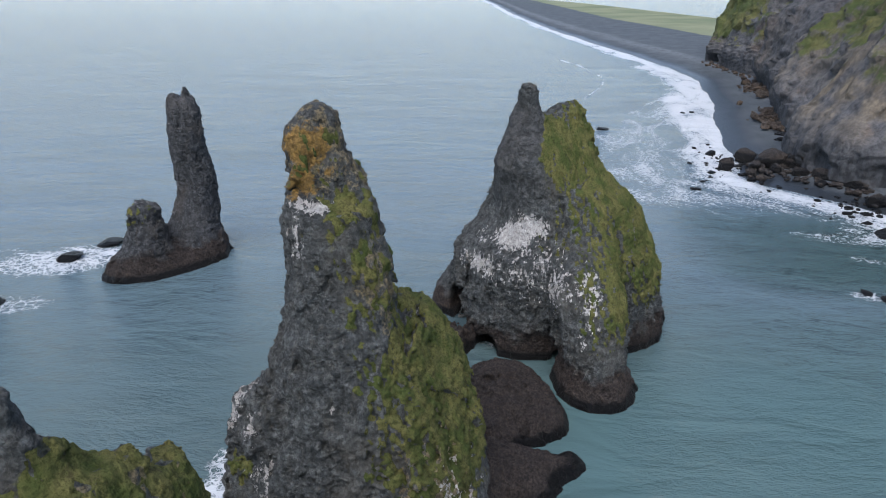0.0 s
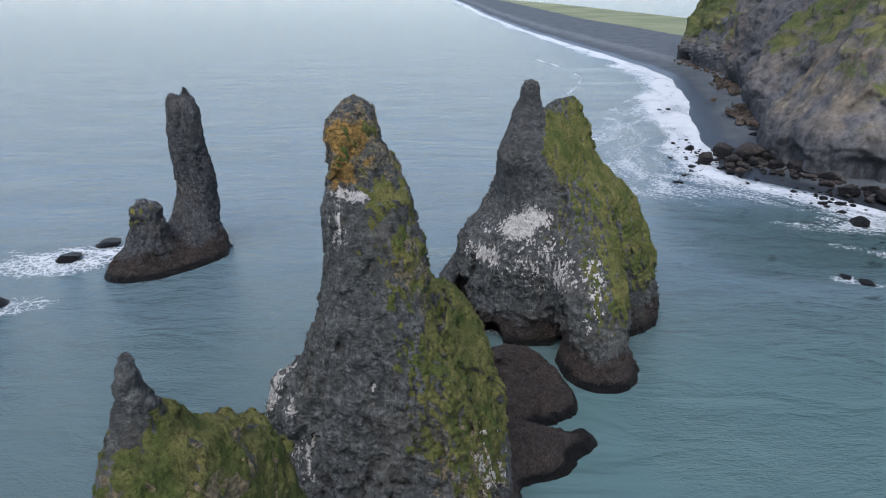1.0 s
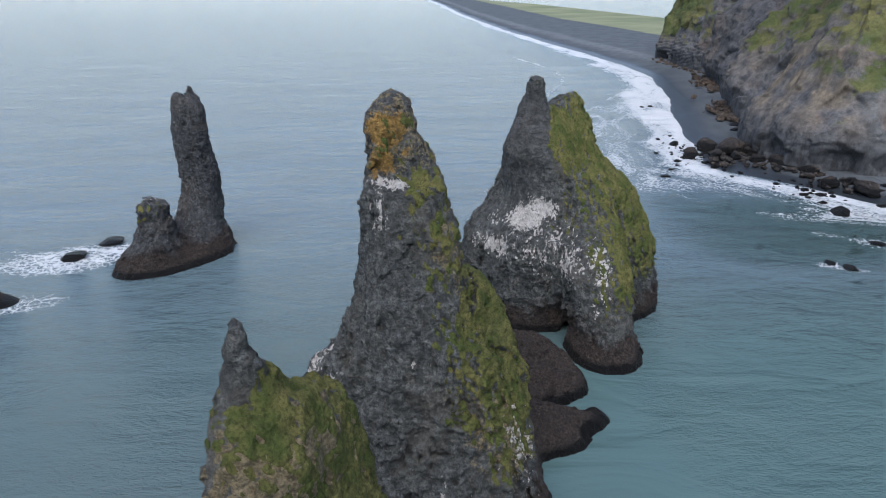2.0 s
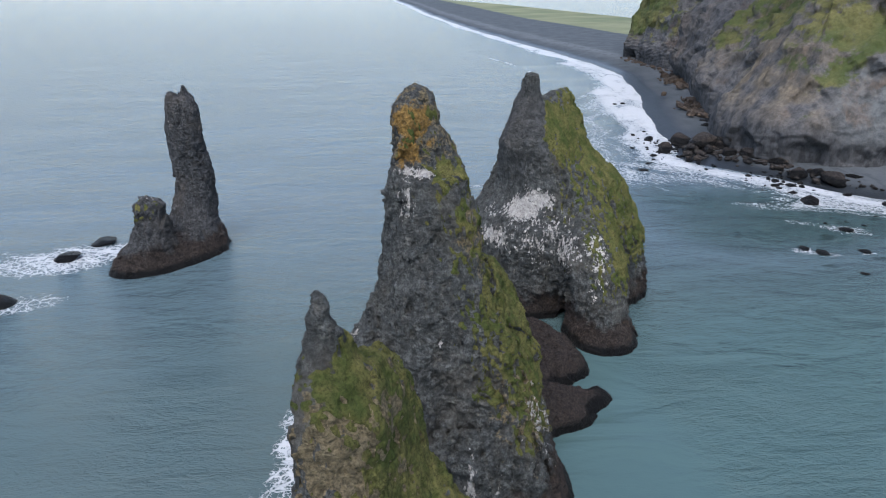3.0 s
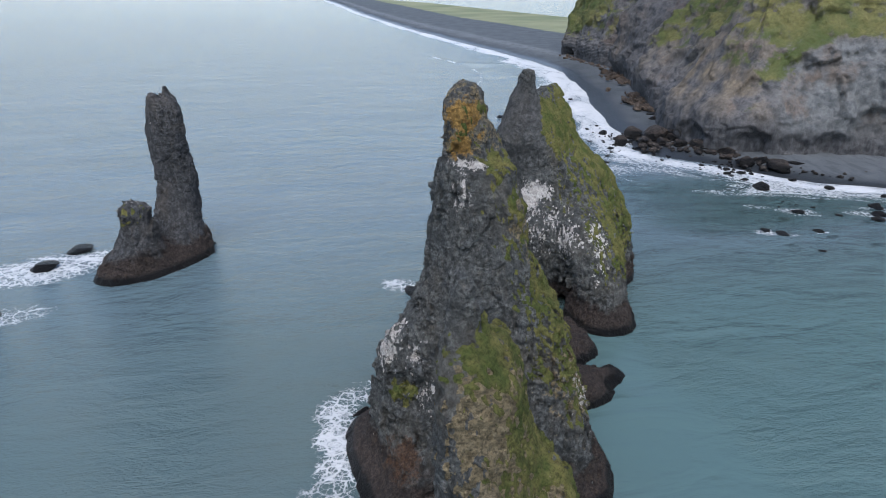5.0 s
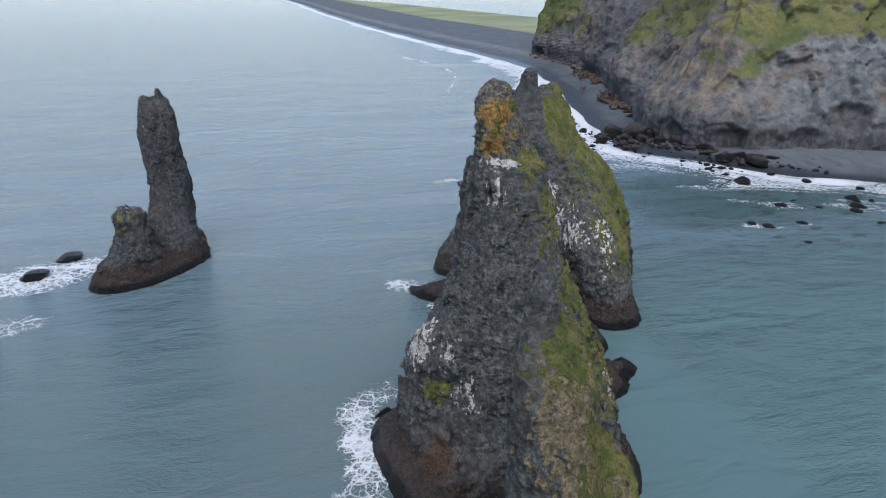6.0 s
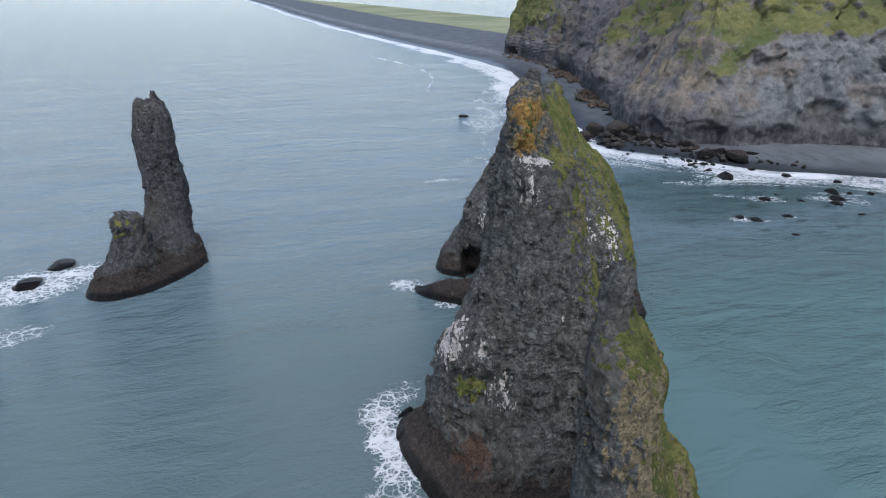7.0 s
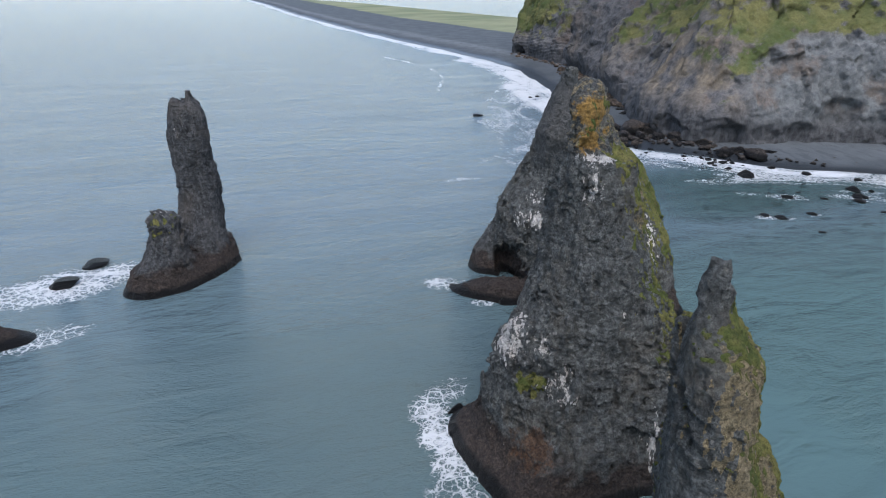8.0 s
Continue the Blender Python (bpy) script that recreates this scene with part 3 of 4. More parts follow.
def build_water():
    xs = spaced(-5000, 5000, -170, 260, 2.0)
    ys = spaced(-600, 5200, -60, 640, 2.0)
    gx, gy = np.meshgrid(xs, ys, indexing="ij")
    x, y = gx.ravel(), gy.ravel()
    p = np.stack([x, y, 0 * x], 1)
    off = along(SHORE, y) - x
    dy = 4.0
    slope = (along(SHORE, y + dy) - along(SHORE, y - dy)) / (2 * dy)
    off = off / np.sqrt(1 + slope ** 2)
    width = np.interp(y, [150, 230, 270, 320, 380, 460, 560, 700, 1200, 3000], [28, 34, 32, 30, 35, 38, 30, 25, 22, 25])
    width = width * (1 + 0.45 * fbm(p, 60.0, 2))
    foam = smooth(off, -12, -5) * np.interp(y, [200, 330, 430], [0.82, 0.86, 0.96]) * np.where(off < 0.55 * width, 1.0, 1.0 - 0.55 * smooth(off, 0.55 * width, 1.1 * width)) * (1 - smooth(off, width, 1.35 * width))
    bay = smooth(y, 215, 250) * (1 - smooth(y, 440, 540))
    foam = np.maximum(foam, (0.58 * bay + 0.2 * (1 - bay) * smooth(-y, -620, -400)) * (1 - smooth(off, width * 1.2, width * 1.5 + 42)))
    line = np.exp(-((off - 95 - 25 * fbm(p + 50, 220.0, 2)) / 3.5) ** 2) * smooth(y, 420, 520) * (1 - smooth(y, 720, 860))
    foam = np.maximum(foam, 0.68 * line)
    lacy = 0.5 * (1 - smooth(y, 300, 420)) * smooth(off, 4, 16)
    for cx, cy, rx, ry, an, strength in FOAM_SPOTS:
        ca, sa = math.cos(radians(an)), math.sin(radians(an))
        u, v = ((x - cx) * ca + (y - cy) * sa) / rx, ((y - cy) * ca - (x - cx) * sa) / ry
        torn = 0.28 * fbm(p + 7 * cx, 0.9 * min(rx, ry), 3, 0.6)
        one = (strength + (0.12 if cx > 90 and cy < 260 else 0.0)) * (1 - smooth(np.sqrt(u * u + v * v) + torn, 0.55, 1.25))
        lacy = np.maximum(lacy, (one > foam) * smooth(one, 0.1, 0.4))
        foam = np.maximum(foam, one)
    reef = smooth(x, 70, 105) * smooth(y, 120, 150) * (1 - smooth(y, 230, 260)) * (1 - smooth(off, 85, 120))
    silt_and_reflection = 0.55 * smooth(x, -30, 25) * (1 - smooth(y, 95, 170)) + 0.15
    # reflection of the cliff, laid into the water colour off the near corner
    silt_and_reflection = silt_and_reflection - 0.6 * smooth(x, 45, 95) * smooth(y, 140, 180) * (1 - smooth(y, 215, 260))
    lee = smooth(x, -10, 8) * (1 - smooth(x + 6 * fbm(p + 300, 30.0, 3), 26, 36)) * (1 - smooth(y, 108, 122))
    z = 0.22 * fbm(p + 11, 26.0, 2, 0.5, (0.4, 1, 1)) * (1 - smooth(np.hypot(x, y), 600, 900))
    ob = mesh_of("water", np.stack([x, y, z], 1), grid_quads(len(xs), len(ys)), WATER, foam=foam, silt_and_reflection=silt_and_reflection, off=off, along=y, lacy=lacy, reef=reef, lee=lee)
    return tagged(ob, "grey-green sea with small waves and white surf", "sea", kind="structure")


# ---------------------------------------------------------------- land
def build_ground():
    ys = np.concatenate([np.arange(-300, 120, 12.0), np.arange(120, 800, 2.5), np.arange(800, 1400, 8.0), np.arange(1400, 4601, 40.0)])
    us = np.concatenate([np.linspace(0, 0.12, 34)[:-1], np.linspace(0.12, 1, 50)])
    yy, uu = np.meshgrid(ys, us, indexing="ij")
    y, u = yy.ravel(), uu.ravel()
    s, e = along(SHORE, y), along(INLAND, y)
    p0 = np.stack([s, y, 0 * y], 1)
    scallop = 2.5 * fbm(p0 + 90, 24.0, 3) + 5.0 * smooth(y, 320, 400) * fbm(p0 + 190, 70.0, 2)
    left = s - 30 + scallop
    x = left + u * (e - left)
    o = x - s - scallop
    p = np.stack([x, y, 0 * y], 1)
    z = np.interp(o, [-40, -15, 0, 12, 30, 60, 120, 400], [-2.5, -0.9, 0.05, 0.9, 2.6, 4.2, 5.2, 6.0])
    z = z + 1.5 * smooth(y, 430, 560) * np.exp(-((o - 44) / 8) ** 2)
    z = z + 0.35 * smooth(o, 5, 40) * fbm(p, 18.0, 3)
    z = np.where(u > 0.985, -1.5, z)
    field = smooth(x - along(MEADOW, y), -30, 30) * smooth(y, 745, 790)
    wet = 1 - smooth(o, 6, 22 + 8 * fbm(p + 3, 40.0, 2))
    crest = np.exp(-((o - 40 - 8 * fbm(p + 400, 60.0, 2)) / 9) ** 2) * smooth(y, 330, 460) + 0.3 * smooth(o, 20, 40) * (1 - smooth(y, 330, 460))
    ob = mesh_of("ground", np.stack([x, y, z], 1), grid_quads(len(ys), len(us)), SAND, field=field, wet=wet, crest=crest)
    return tagged(ob, "black sand beach running into a green coastal plain", "beach", kind="structure")


def build_cliff():
    f = np.array(FOOT, float)
    seg = np.r_[0, np.cumsum(np.hypot(*np.diff(f, axis=0).T))]
    s = np.arange(0, seg[-1], 1.15)
    bx, by = np.interp(s, seg, f[:, 0]), np.interp(s, seg, f[:, 1])

    def soft(a, w):
        kern = np.hanning(2 * w + 1)
        kern /= kern.sum()
        return np.convolve(np.pad(a, w, mode="edge"), kern, "valid")
    bx, by = soft(bx, 6), soft(by, 6)
    tx, ty = np.gradient(soft(bx, 22)), np.gradient(soft(by, 22))
    l = np.hypot(tx, ty)
    nx, ny = ty / l, -tx / l
    prof = np.concatenate([np.linspace(0, 0.5, 92)[:-1], np.linspace(0.5, 1, 40)])
    # two profiles: a sloping one, and a steep grey one for the corner by the stacks
    ks = [0, 0.05, 0.13, 0.2, 0.32, 0.5, 0.7, 0.85, 1.0]
    d1, z1 = [0, 1.5, 5, 12, 26, 60, 120, 190, 330], [2, 9, 19, 27, 50, 88, 140, 168, 185]
    d2, z2 = [0, 2, 6, 11, 22, 55, 115, 190, 330], [2, 10, 24, 36, 50, 84, 136, 165, 185]
    steep = (1 - smooth(by, 240, 262))[:, None]
    far = smooth(by, 480, 600)[:, None]
    d = np.interp(prof, ks, d1)[None] * (1 - steep) + np.interp(prof, ks, d2)[None] * steep
    zz = np.interp(prof, ks, z1)[None] * (1 - steep) + np.interp(prof, ks, z2)[None] * steep
    d = d * (1 - 0.5 * far * (1 - smooth(prof, 0.5, 0.9))[None])
    x, y = bx[:, None] + nx[:, None] * d, by[:, None] + ny[:, None] * d
    z = zz + 0 * x
    p = np.stack([x.ravel(), y.ravel(), z.ravel()], 1)
    scree = blob(p, (180, 292, 34), (26, 44, 20))
    knob = smooth(p[:, 0], 176, 190) * (1 - smooth(p[:, 1], 258, 270)) * (1 - smooth(p[:, 2] - np.minimum(0.6 * (p[:, 0] - 184), 17), 34, 42))
    gully = fbm(p, 85.0, 3, 0.5, (1, 1, 0.2), True)
    push = 12.0 * gully + 5.0 * fbm(p + 40, 30.0, 3, 0.5) + 2.0 * chunks(p + 12, 15.0, (1, 1, 0.5), 1.0) + 0.7 * chunks(p + 33, 4.5, (1, 1, 0.7), 0.9)
    push += 4.0 * fbm(p + 120, 26.0, 3, 0.55, (1, 1, 0.22), True) * smooth(p[:, 2], 6, 20) * (1 - knob)
    push += 1.0 * fbm(p + 70, 6.0, 3, 0.6, (1, 1, 0.35), True)
    push += knob * (3.2 * (0.5 - np.abs(fbm(p + 230, 20.0, 3, 0.5, (1, 1, 0.8)))) + 0.8 * chunks(p + 240, 7.0, (1, 1, 0.7), 1.0))
    for at, wide, out in ((520, 26, 11.0), (574, 10, -13.0), (462, 14, -9.0), (398, 24, 6.0), (346, 13, -6.0), (640, 22, 5.0)):
        push += out * np.exp(-((p[:, 1] - at + 0.12 * p[:, 2]) / wide) ** 2) * (1 - smooth(p[:, 0], 300, 340)) * smooth(p[:, 2], 3, 16)
    strata = p[:, 2] / 3.2 + 0.06 * p[:, 1] + 0.6 * fbm(p + 260, 14.0, 2)
    push += 1.6 * (strata - np.floor(strata) - 0.5) * smooth(p[:, 1], 560, 600) * (1 - smooth(p[:, 2], 26, 36))
    push *= np.interp(p[:, 2], [2, 12, 40], [0.3, 0.65, 1.0]) * (1 - 0.6 * scree)
    # sea caves: one under the far headland, one low in the near corner
    for cx, cy, cz, rad, deep, wide in ((251, 678, 6, 9.5, 18, 0.9), (172, 253, 6, 7, 3.5, 0.7), (190, 247, 7, 6, 2, 0.7), (158, 275, 6, 6, 2.5, 0.7), (224, 233, 19, 9, 5, 0.8), (204, 240, 8, 7, 3, 0.8)):
        e = np.sqrt((wide * (p[:, 0] - cx)) ** 2 + (wide * (p[:, 1] - cy)) ** 2 + (1.1 * (p[:, 2] - cz)) ** 2) + 2.0 * fbm(p + 150, 6.0, 3)
        push = push - deep * (1 - smooth(e, rad * 0.6, rad))
    out = np.stack([np.repeat(-nx, len(prof)), np.repeat(-ny, len(prof)), np.full(len(p), 0.25)], 1)
    v = p + out * push[:, None]
    quads = grid_quads(len(s), len(prof))
    n = -normals_of(v, quads)
    if n[:, 2].mean() < 0:
        n = -n
    low = fbm(p + 15, 60.0, 3)
    steepness = smooth(n[:, 2], 0.3, 0.75)
    sx, sy, sz = v.T
    meadow = smooth(sz + 5 * low, 46, 56) * (1 - smooth(sy, 285, 335)) * smooth(sx, 168, 184)
    grass = -0.12 + 0.25 * steepness + 0.35 * low + np.maximum.reduce([
        0.56 * meadow, 0.85 * blob(v, (192, 259, 41), (15, 14, 9)), 0.8 * blob(v, (275, 665, 54), (45, 75, 26)), 0.6 * blob(v, (258, 600, 44), (25, 40, 14)),
        0.55 * blob(v, (205, 345, 64), (40, 60, 14)), 0.45 * blob(v, (212, 396, 46), (16, 32, 9)), 0.5 * blob(v, (174, 287, 48), (14, 30, 8)), 0.3 * smooth(sz, 80, 110)])
    grass -= 0.55 * (1 - smooth(sz, 15, 26)) + 0.9 * knob
    ochre = np.maximum.reduce([0.95 * scree, 0.9 * blob(v, (215, 345, 64), (45, 60, 22)), 0.5 * smooth(low, 0.0, 0.4)]) * smooth(sz, 10, 22) * (1 - knob)
    tower = blob(v, (244, 515, 34), (20, 48, 36))
    ob = mesh_of("cliff", v, quads[:, ::-1], CLIFF, grass=grass, ochre=ochre, slate=knob * smooth(sz, 8, 20), basal=np.maximum(1 - smooth(sz + 8 * low, 11, 25), 0.75 * tower))
    return tagged(ob, "tall grey and ochre sea cliff with grassy ledges", "cliff", kind="structure")


build_water()
build_ground()
build_cliff()


# ---------------------------------------------------------------- stacks
def middle_masks(p, n):
    x, y, z = p.T
    side = n[:, 0] * 0.8 + n[:, 2] * 0.55 - n[:, 1] * 0.1
    flank = smooth(x + 0.35 * (z - 30), -16, -9) * (1 - 0.6 * smooth(z, 35, 40))
    grass = smooth(side, 0.15, 0.7) * smooth(z, 10, 16) * (1 - smooth(z, 61, 65)) * flank
    grass = np.maximum(grass - 0.3 * blob(p, (-6, 65, 11), (9, 9, 9)), 0.5 * blob(p, (-3, 72, 24), (4, 8, 6)) * smooth(n[:, 2] + 0.6 * n[:, 0], 0.1, 0.6))
    grass = np.maximum(grass, 0.6 * blob(p, (-14, 74, 54), (4.5, 6, 3)) * smooth(n[:, 2], 0.2, 0.6))
    grass = np.maximum(grass, 0.55 * blob(p, (-31, 69.5, 18.5), (2, 3, 1.6)))
    lichen = np.maximum.reduce([blob(p, (-20.4, 74.6, 62.4), (3.6, 4, 3.0)), 0.95 * blob(p, (-21.0, 73.8, 58), (2.5, 4, 2.6)), 0.8 * blob(p, (-20, 74, 60.4), (1.1, 3, 1.6)),
                                0.8 * blob(p, (-17.6, 74, 59), (0.9, 2, 1.3))])
    rusty = np.maximum(0.78 * blob(p, (-31.5, 66, 7.5), (4.2, 7, 5.5)), 0.5 * blob(p, (-12, 60, 7), (4, 4, 4)))
    guano = np.maximum.reduce([0.72 * blob(p, (-33.4, 74.5, 24.5), (3.4, 5, 4)), 0.6 * blob(p, (-29, 70.0, 24.5), (2.2, 3, 3.4)), 0.6 * blob(p, (-31.5, 75, 28), (2.4, 4, 2.4)), 0.7 * blob(p, (-19.5, 72.5, 55.3), (4, 3, 0.9)),
                               0.52 * blob(p, (-21.8, 70.5, 51), (1.6, 4, 4.5)), 0.42 * blob(p, (-22.3, 69.5, 48.5), (1.1, 3, 4)), 0.42 * blob(p, (-16.6, 66.5, 31), (3, 3, 1.0)),
                               0.5 * blob(p, (-8.2, 84.5, 36.3), (2.6, 3, 1)), 0.5 * blob(p, (-28.5, 67, 19), (1.6, 3, 3)), 0.55 * blob(p, (-25.8, 65, 17.5), (2.4, 3, 1.7)),
                               0.62 * blob(p, (-2, 69, 15), (5, 8, 9)), 0.36 * blob(p, (-10, 62, 9), (6, 6, 6)), 0.75 * blob(p, (-13.4, 59, 9), (0.9, 4, 7)), 0.45 * blob(p, (-27, 66, 20), (3, 4, 3))])
    tan = np.maximum(np.maximum(0.3 * rusty, 0.9 * blob(p, (-6, 69, 17), (8, 9, 11))), 0.55 * blob(p, (-12, 72, 45), (3.5, 5, 9)))
    tan = np.maximum(tan, 0.5 * smooth(z, 54.5, 57))
    return {"grass": grass, "lichen": lichen, "guano": guano, "foot": 1 + 1.2 * np.maximum(blob(p, (9, 88, 1), (11, 9, 6)), blob(p, (-38, 78, 1), (6, 15, 7))), "tan": tan, "rust": rusty}


sea_stack("tall dark basalt sea stack with orange lichen crown and mossy flank",
          [[(66.9, -19.2, 78.2, 1.1, 1.1, 0), (66.1, -19.1, 78.0, 2.2, 2.4, 0), (64.5, -19.7, 77.3, 3.5, 2.5, 20), (63, -19.7, 76.9, 4.0, 2.5, 24), (60, -19.1, 76.7, 4.5, 2.3, 18),
            (57, -18.2, 76.6, 4.9, 2.7, 18), (55.3, -18.0, 76.3, 5.2, 3.6, 10), (54.3, -17.8, 76.0, 5.7, 5.8, 8), (51, -17.7, 76.3, 6.3, 7.3, 20), (48, -17.5, 76.5, 6.5, 8.0, 20),
            (45, -17.5, 76.4, 6.8, 8.5, 16), (42, -17.5, 75.9, 7.1, 9.2, 15), (39, -17.3, 75.3, 7.6, 9.8, 12), (36, -16.8, 75.6, 8.8, 10.2, 5), (32, -17.0, 75.3, 10.2, 10.6, 0),
            (27, -17.2, 75, 12.0, 11.6, 0), (22, -17.2, 75, 13.4, 12.6, 0), (16, -17, 75, 14.6, 13.4, 0), (8, -17, 74.5, 15.8, 15.5, 0), (-4, -17, 74, 17.5, 18, 0)],
           [(35.6, -8.8, 87, 2.2, 2.6, 0), (33, -8.8, 86.5, 4.0, 4.0, 0), (28, -8, 85, 6.0, 7.0, 0), (20, -6, 83, 7.0, 9.0, 0), (10, -5, 81, 7.5, 10, 0), (-4, -4.5, 80, 8.5, 12, 0)],
           [(33, -12, 80.5, 4, 5, 0), (28, -11.5, 79, 7, 8.5, 0), (16, -10, 77.5, 9.5, 12, 0), (-4, -9, 76, 12, 15, 0)],
           [(26.5, -30.5, 74.5, 1.8, 2.3, 0), (23, -31, 75, 3.6, 4.2, 0), (12, -31.3, 75.5, 4.0, 5.5, 0), (-4, -32.5, 77, 5, 8, 0)],
           [(4.0, -33.0, 79, 2.2, 5, 0), (2.8, -34.2, 78, 4.2, 8.5, 0), (0, -35.0, 77.5, 5.8, 12, 0), (-4, -35.2, 77.5, 6.8, 13.5, 0)],
           [(7, -28, 64, 3.5, 3.5, 0), (3, -29.5, 63, 5.5, 5, 0), (0, -30.5, 62, 6.5, 6, 0), (-4, -30.5, 62, 7.5, 7, 0)],
           [(6, 1, 86, 5, 5, 8), (3.2, 4.5, 87, 7.5, 6.4, 8), (0, 6.3, 88, 9.0, 7.6, 10), (-4, 6.5, 88.2, 10, 8.6, 10)],
           [(2.6, 12.5, 90, 2.2, 1.2, 12), (1.2, 14.2, 90.2, 4.2, 2.2, 10), (0, 15, 90.3, 5.0, 2.8, 8), (-4, 15, 90.3, 6.4, 4.2, 8)],
           [(30, -10, 68.5, 2.2, 3, 0), (25, -9.5, 68, 4.2, 5, 0), (16, -8.5, 67, 6.2, 7.5, 0), (-4, -7, 66, 8, 9, 0)],
           [(4.5, -3.5, 66, 4, 7, 0), (0, -2.5, 66, 7, 11, 0), (-4, -2.5, 66, 9, 12, 0)]],
          0.3, 1.0, middle_masks, carve=[((-28, 62, 5), (1.5, 1.8, 1.6)), ((-20.5, 59, 7), (0.9, 1.6, 1.5)), ((-25.5, 63, 10), (1.3, 1.6, 0.9))], tuft=0.2, seed=11, patch=1.25, still=0.9, calm=[((-36, 78, 3), (8, 14, 5))], crown=(54.6, "rock crown patched with orange lichen"))


def front_masks(p, n):
    x, y, z = p.T
    side = n[:, 0] * 0.75 + n[:, 2] * 0.6
    grass = smooth(side, 0.2, 0.75) * (1 - smooth(z, 48, 53)) * smooth(z, 6, 12)
    grass = np.maximum(grass, 0.5 * smooth(n[:, 2], 0.3, 0.7) * (1 - smooth(z, 48, 52)) * smooth(z, 14, 20))
    grass = np.maximum(grass, 0.8 * blob(p, (-20, 34, 29), (4, 5, 6)))
    grass = grass - 0.5 * smooth(0.8 * (x + 29) - (z - 38) * 0.25, 3, -3) * (1 - smooth(z, 45, 47))
    lichen = zero(p)
    tan = 0.16 + 1.0 * smooth(0.55 * n[:, 0] - 0.85 * n[:, 1], 0.25, 0.8) * (1 - smooth(z, 46, 51)) + 0.15 * blob(p, (-26.8, 28.5, 38), (4.5, 5, 10))
    return {"grass": grass, "lichen": lichen, "guano": zero(p), "foot": 1 + zero(p), "tan": tan}


sea_stack("sharp grey sea stack with ochre face and grassy back",
          [[(57.2, -30.9, 32.7, 0.9, 0.35, -78), (55.4, -30.9, 32.7, 1.35, 0.8, -75), (53.6, -31.0, 32.8, 1.7, 1.2, -60), (51, -30.5, 32.8, 2.5, 1.5, 20), (48, -30.4, 32.5, 3.4, 2.4, 40), (44, -30.3, 32.4, 3.8, 2.8, 44)],
           [(48.2, -28.7, 33.2, 4.0, 1.3, 54), (47.0, -28.6, 33.0, 5.1, 1.9, 54), (45, -28.4, 32.7, 6.2, 2.6, 53), (42, -28.3, 32.5, 6.8, 2.9, 53), (38, -28.0, 32.4, 7.3, 3.1, 53),
            (32, -27.3, 32.1, 8.0, 3.8, 54), (20, -26.2, 31.5, 10.0, 6.2, 50), (0, -25.2, 31, 12.2, 8.6, 40), (-4, -25.2, 31, 12.8, 9, 40)],
           [(46.0, -27.6, 30.4, 0.5, 0.5, 0), (44.5, -27.4, 30.0, 0.9, 0.8, 0), (41, -27.4, 30.0, 0.9, 0.8, 0), (28, -27, 29.8, 1.5, 1.5, 0), (0, -26.5, 30, 3, 3, 0), (-4, -26.5, 30, 3, 3, 0)],
           [(31.5, -20.6, 34.4, 1.4, 1.8, 0), (28, -20.2, 34.2, 2.8, 3.2, 0), (18, -19.2, 34, 4.6, 5.4, 0), (-4, -18, 34, 7, 8, 0)],
           [(44.6, -25.7, 40.6, 1.2, 1.8, 60), (41, -25.3, 40.2, 2.0, 2.4, 60), (30, -24, 39.5, 2.8, 3.2, 0), (10, -21.5, 38.5, 5, 5.5, 0), (-4, -20.5, 38, 6.5, 7, 0)]],
          0.24, 0.62, front_masks, tuft=0.15, seed=12, blend=0.8, lumps=0.8, still=0.85, patch=1.3)


def right_masks(p, n):
    x, y, z = p.T
    side = n[:, 0] * 0.85 + n[:, 2] * 0.4 - n[:, 1] * 0.25
    grass = smooth(side, 0.35, 0.75) * smooth(z, 9, 18) * (1 - smooth(z, 56, 59)) * smooth(x, 14, 22)
    grass = np.maximum(grass, 0.8 * smooth(n[:, 0] - 0.3 * n[:, 1], 0.2, 0.6) * smooth(z, 38, 42) * (1 - smooth(z, 53, 56)) * smooth(x, 15, 18))
    grass = 1.25 * grass
    guano = np.maximum.reduce([1.0 * blob(p, (10, 133, 28), (5.6, 5, 3.2)), 0.9 * blob(p, (14.8, 133, 30.2), (4, 5, 2.8)), 0.8 * blob(p, (5.0, 133, 21), (6, 5, 2.8)),
                               0.6 * blob(p, (1, 139, 20), (3.5, 5, 2.5)), 0.5 * blob(p, (18.6, 128, 23.3), (3, 5, 2)), 0.52 * blob(p, (20.5, 120, 22.5), (3, 5, 3)),
                               0.66 * blob(p, (25, 115, 19.5), (2.6, 4, 2.4)), 0.62 * blob(p, (25.5, 113, 15.8), (2.2, 4, 1.8)), 0.5 * blob(p, (23.5, 111.5, 13), (1.8, 3, 2)),
                               0.36 * blob(p, (10, 129.5, 16), (4, 4, 3)), 0.44 * blob(p, (15, 126, 22), (13, 12, 8)), 0.62 * blob(p, (21, 122, 20), (6, 6, 6)), 0.6 * blob(p, (25, 118, 23), (4, 5, 4)), 0.55 * blob(p, (3.5, 138.5, 27), (2.5, 4, 3))])
    return {"grass": grass, "lichen": zero(p), "guano": guano, "foot": 1 + zero(p)}


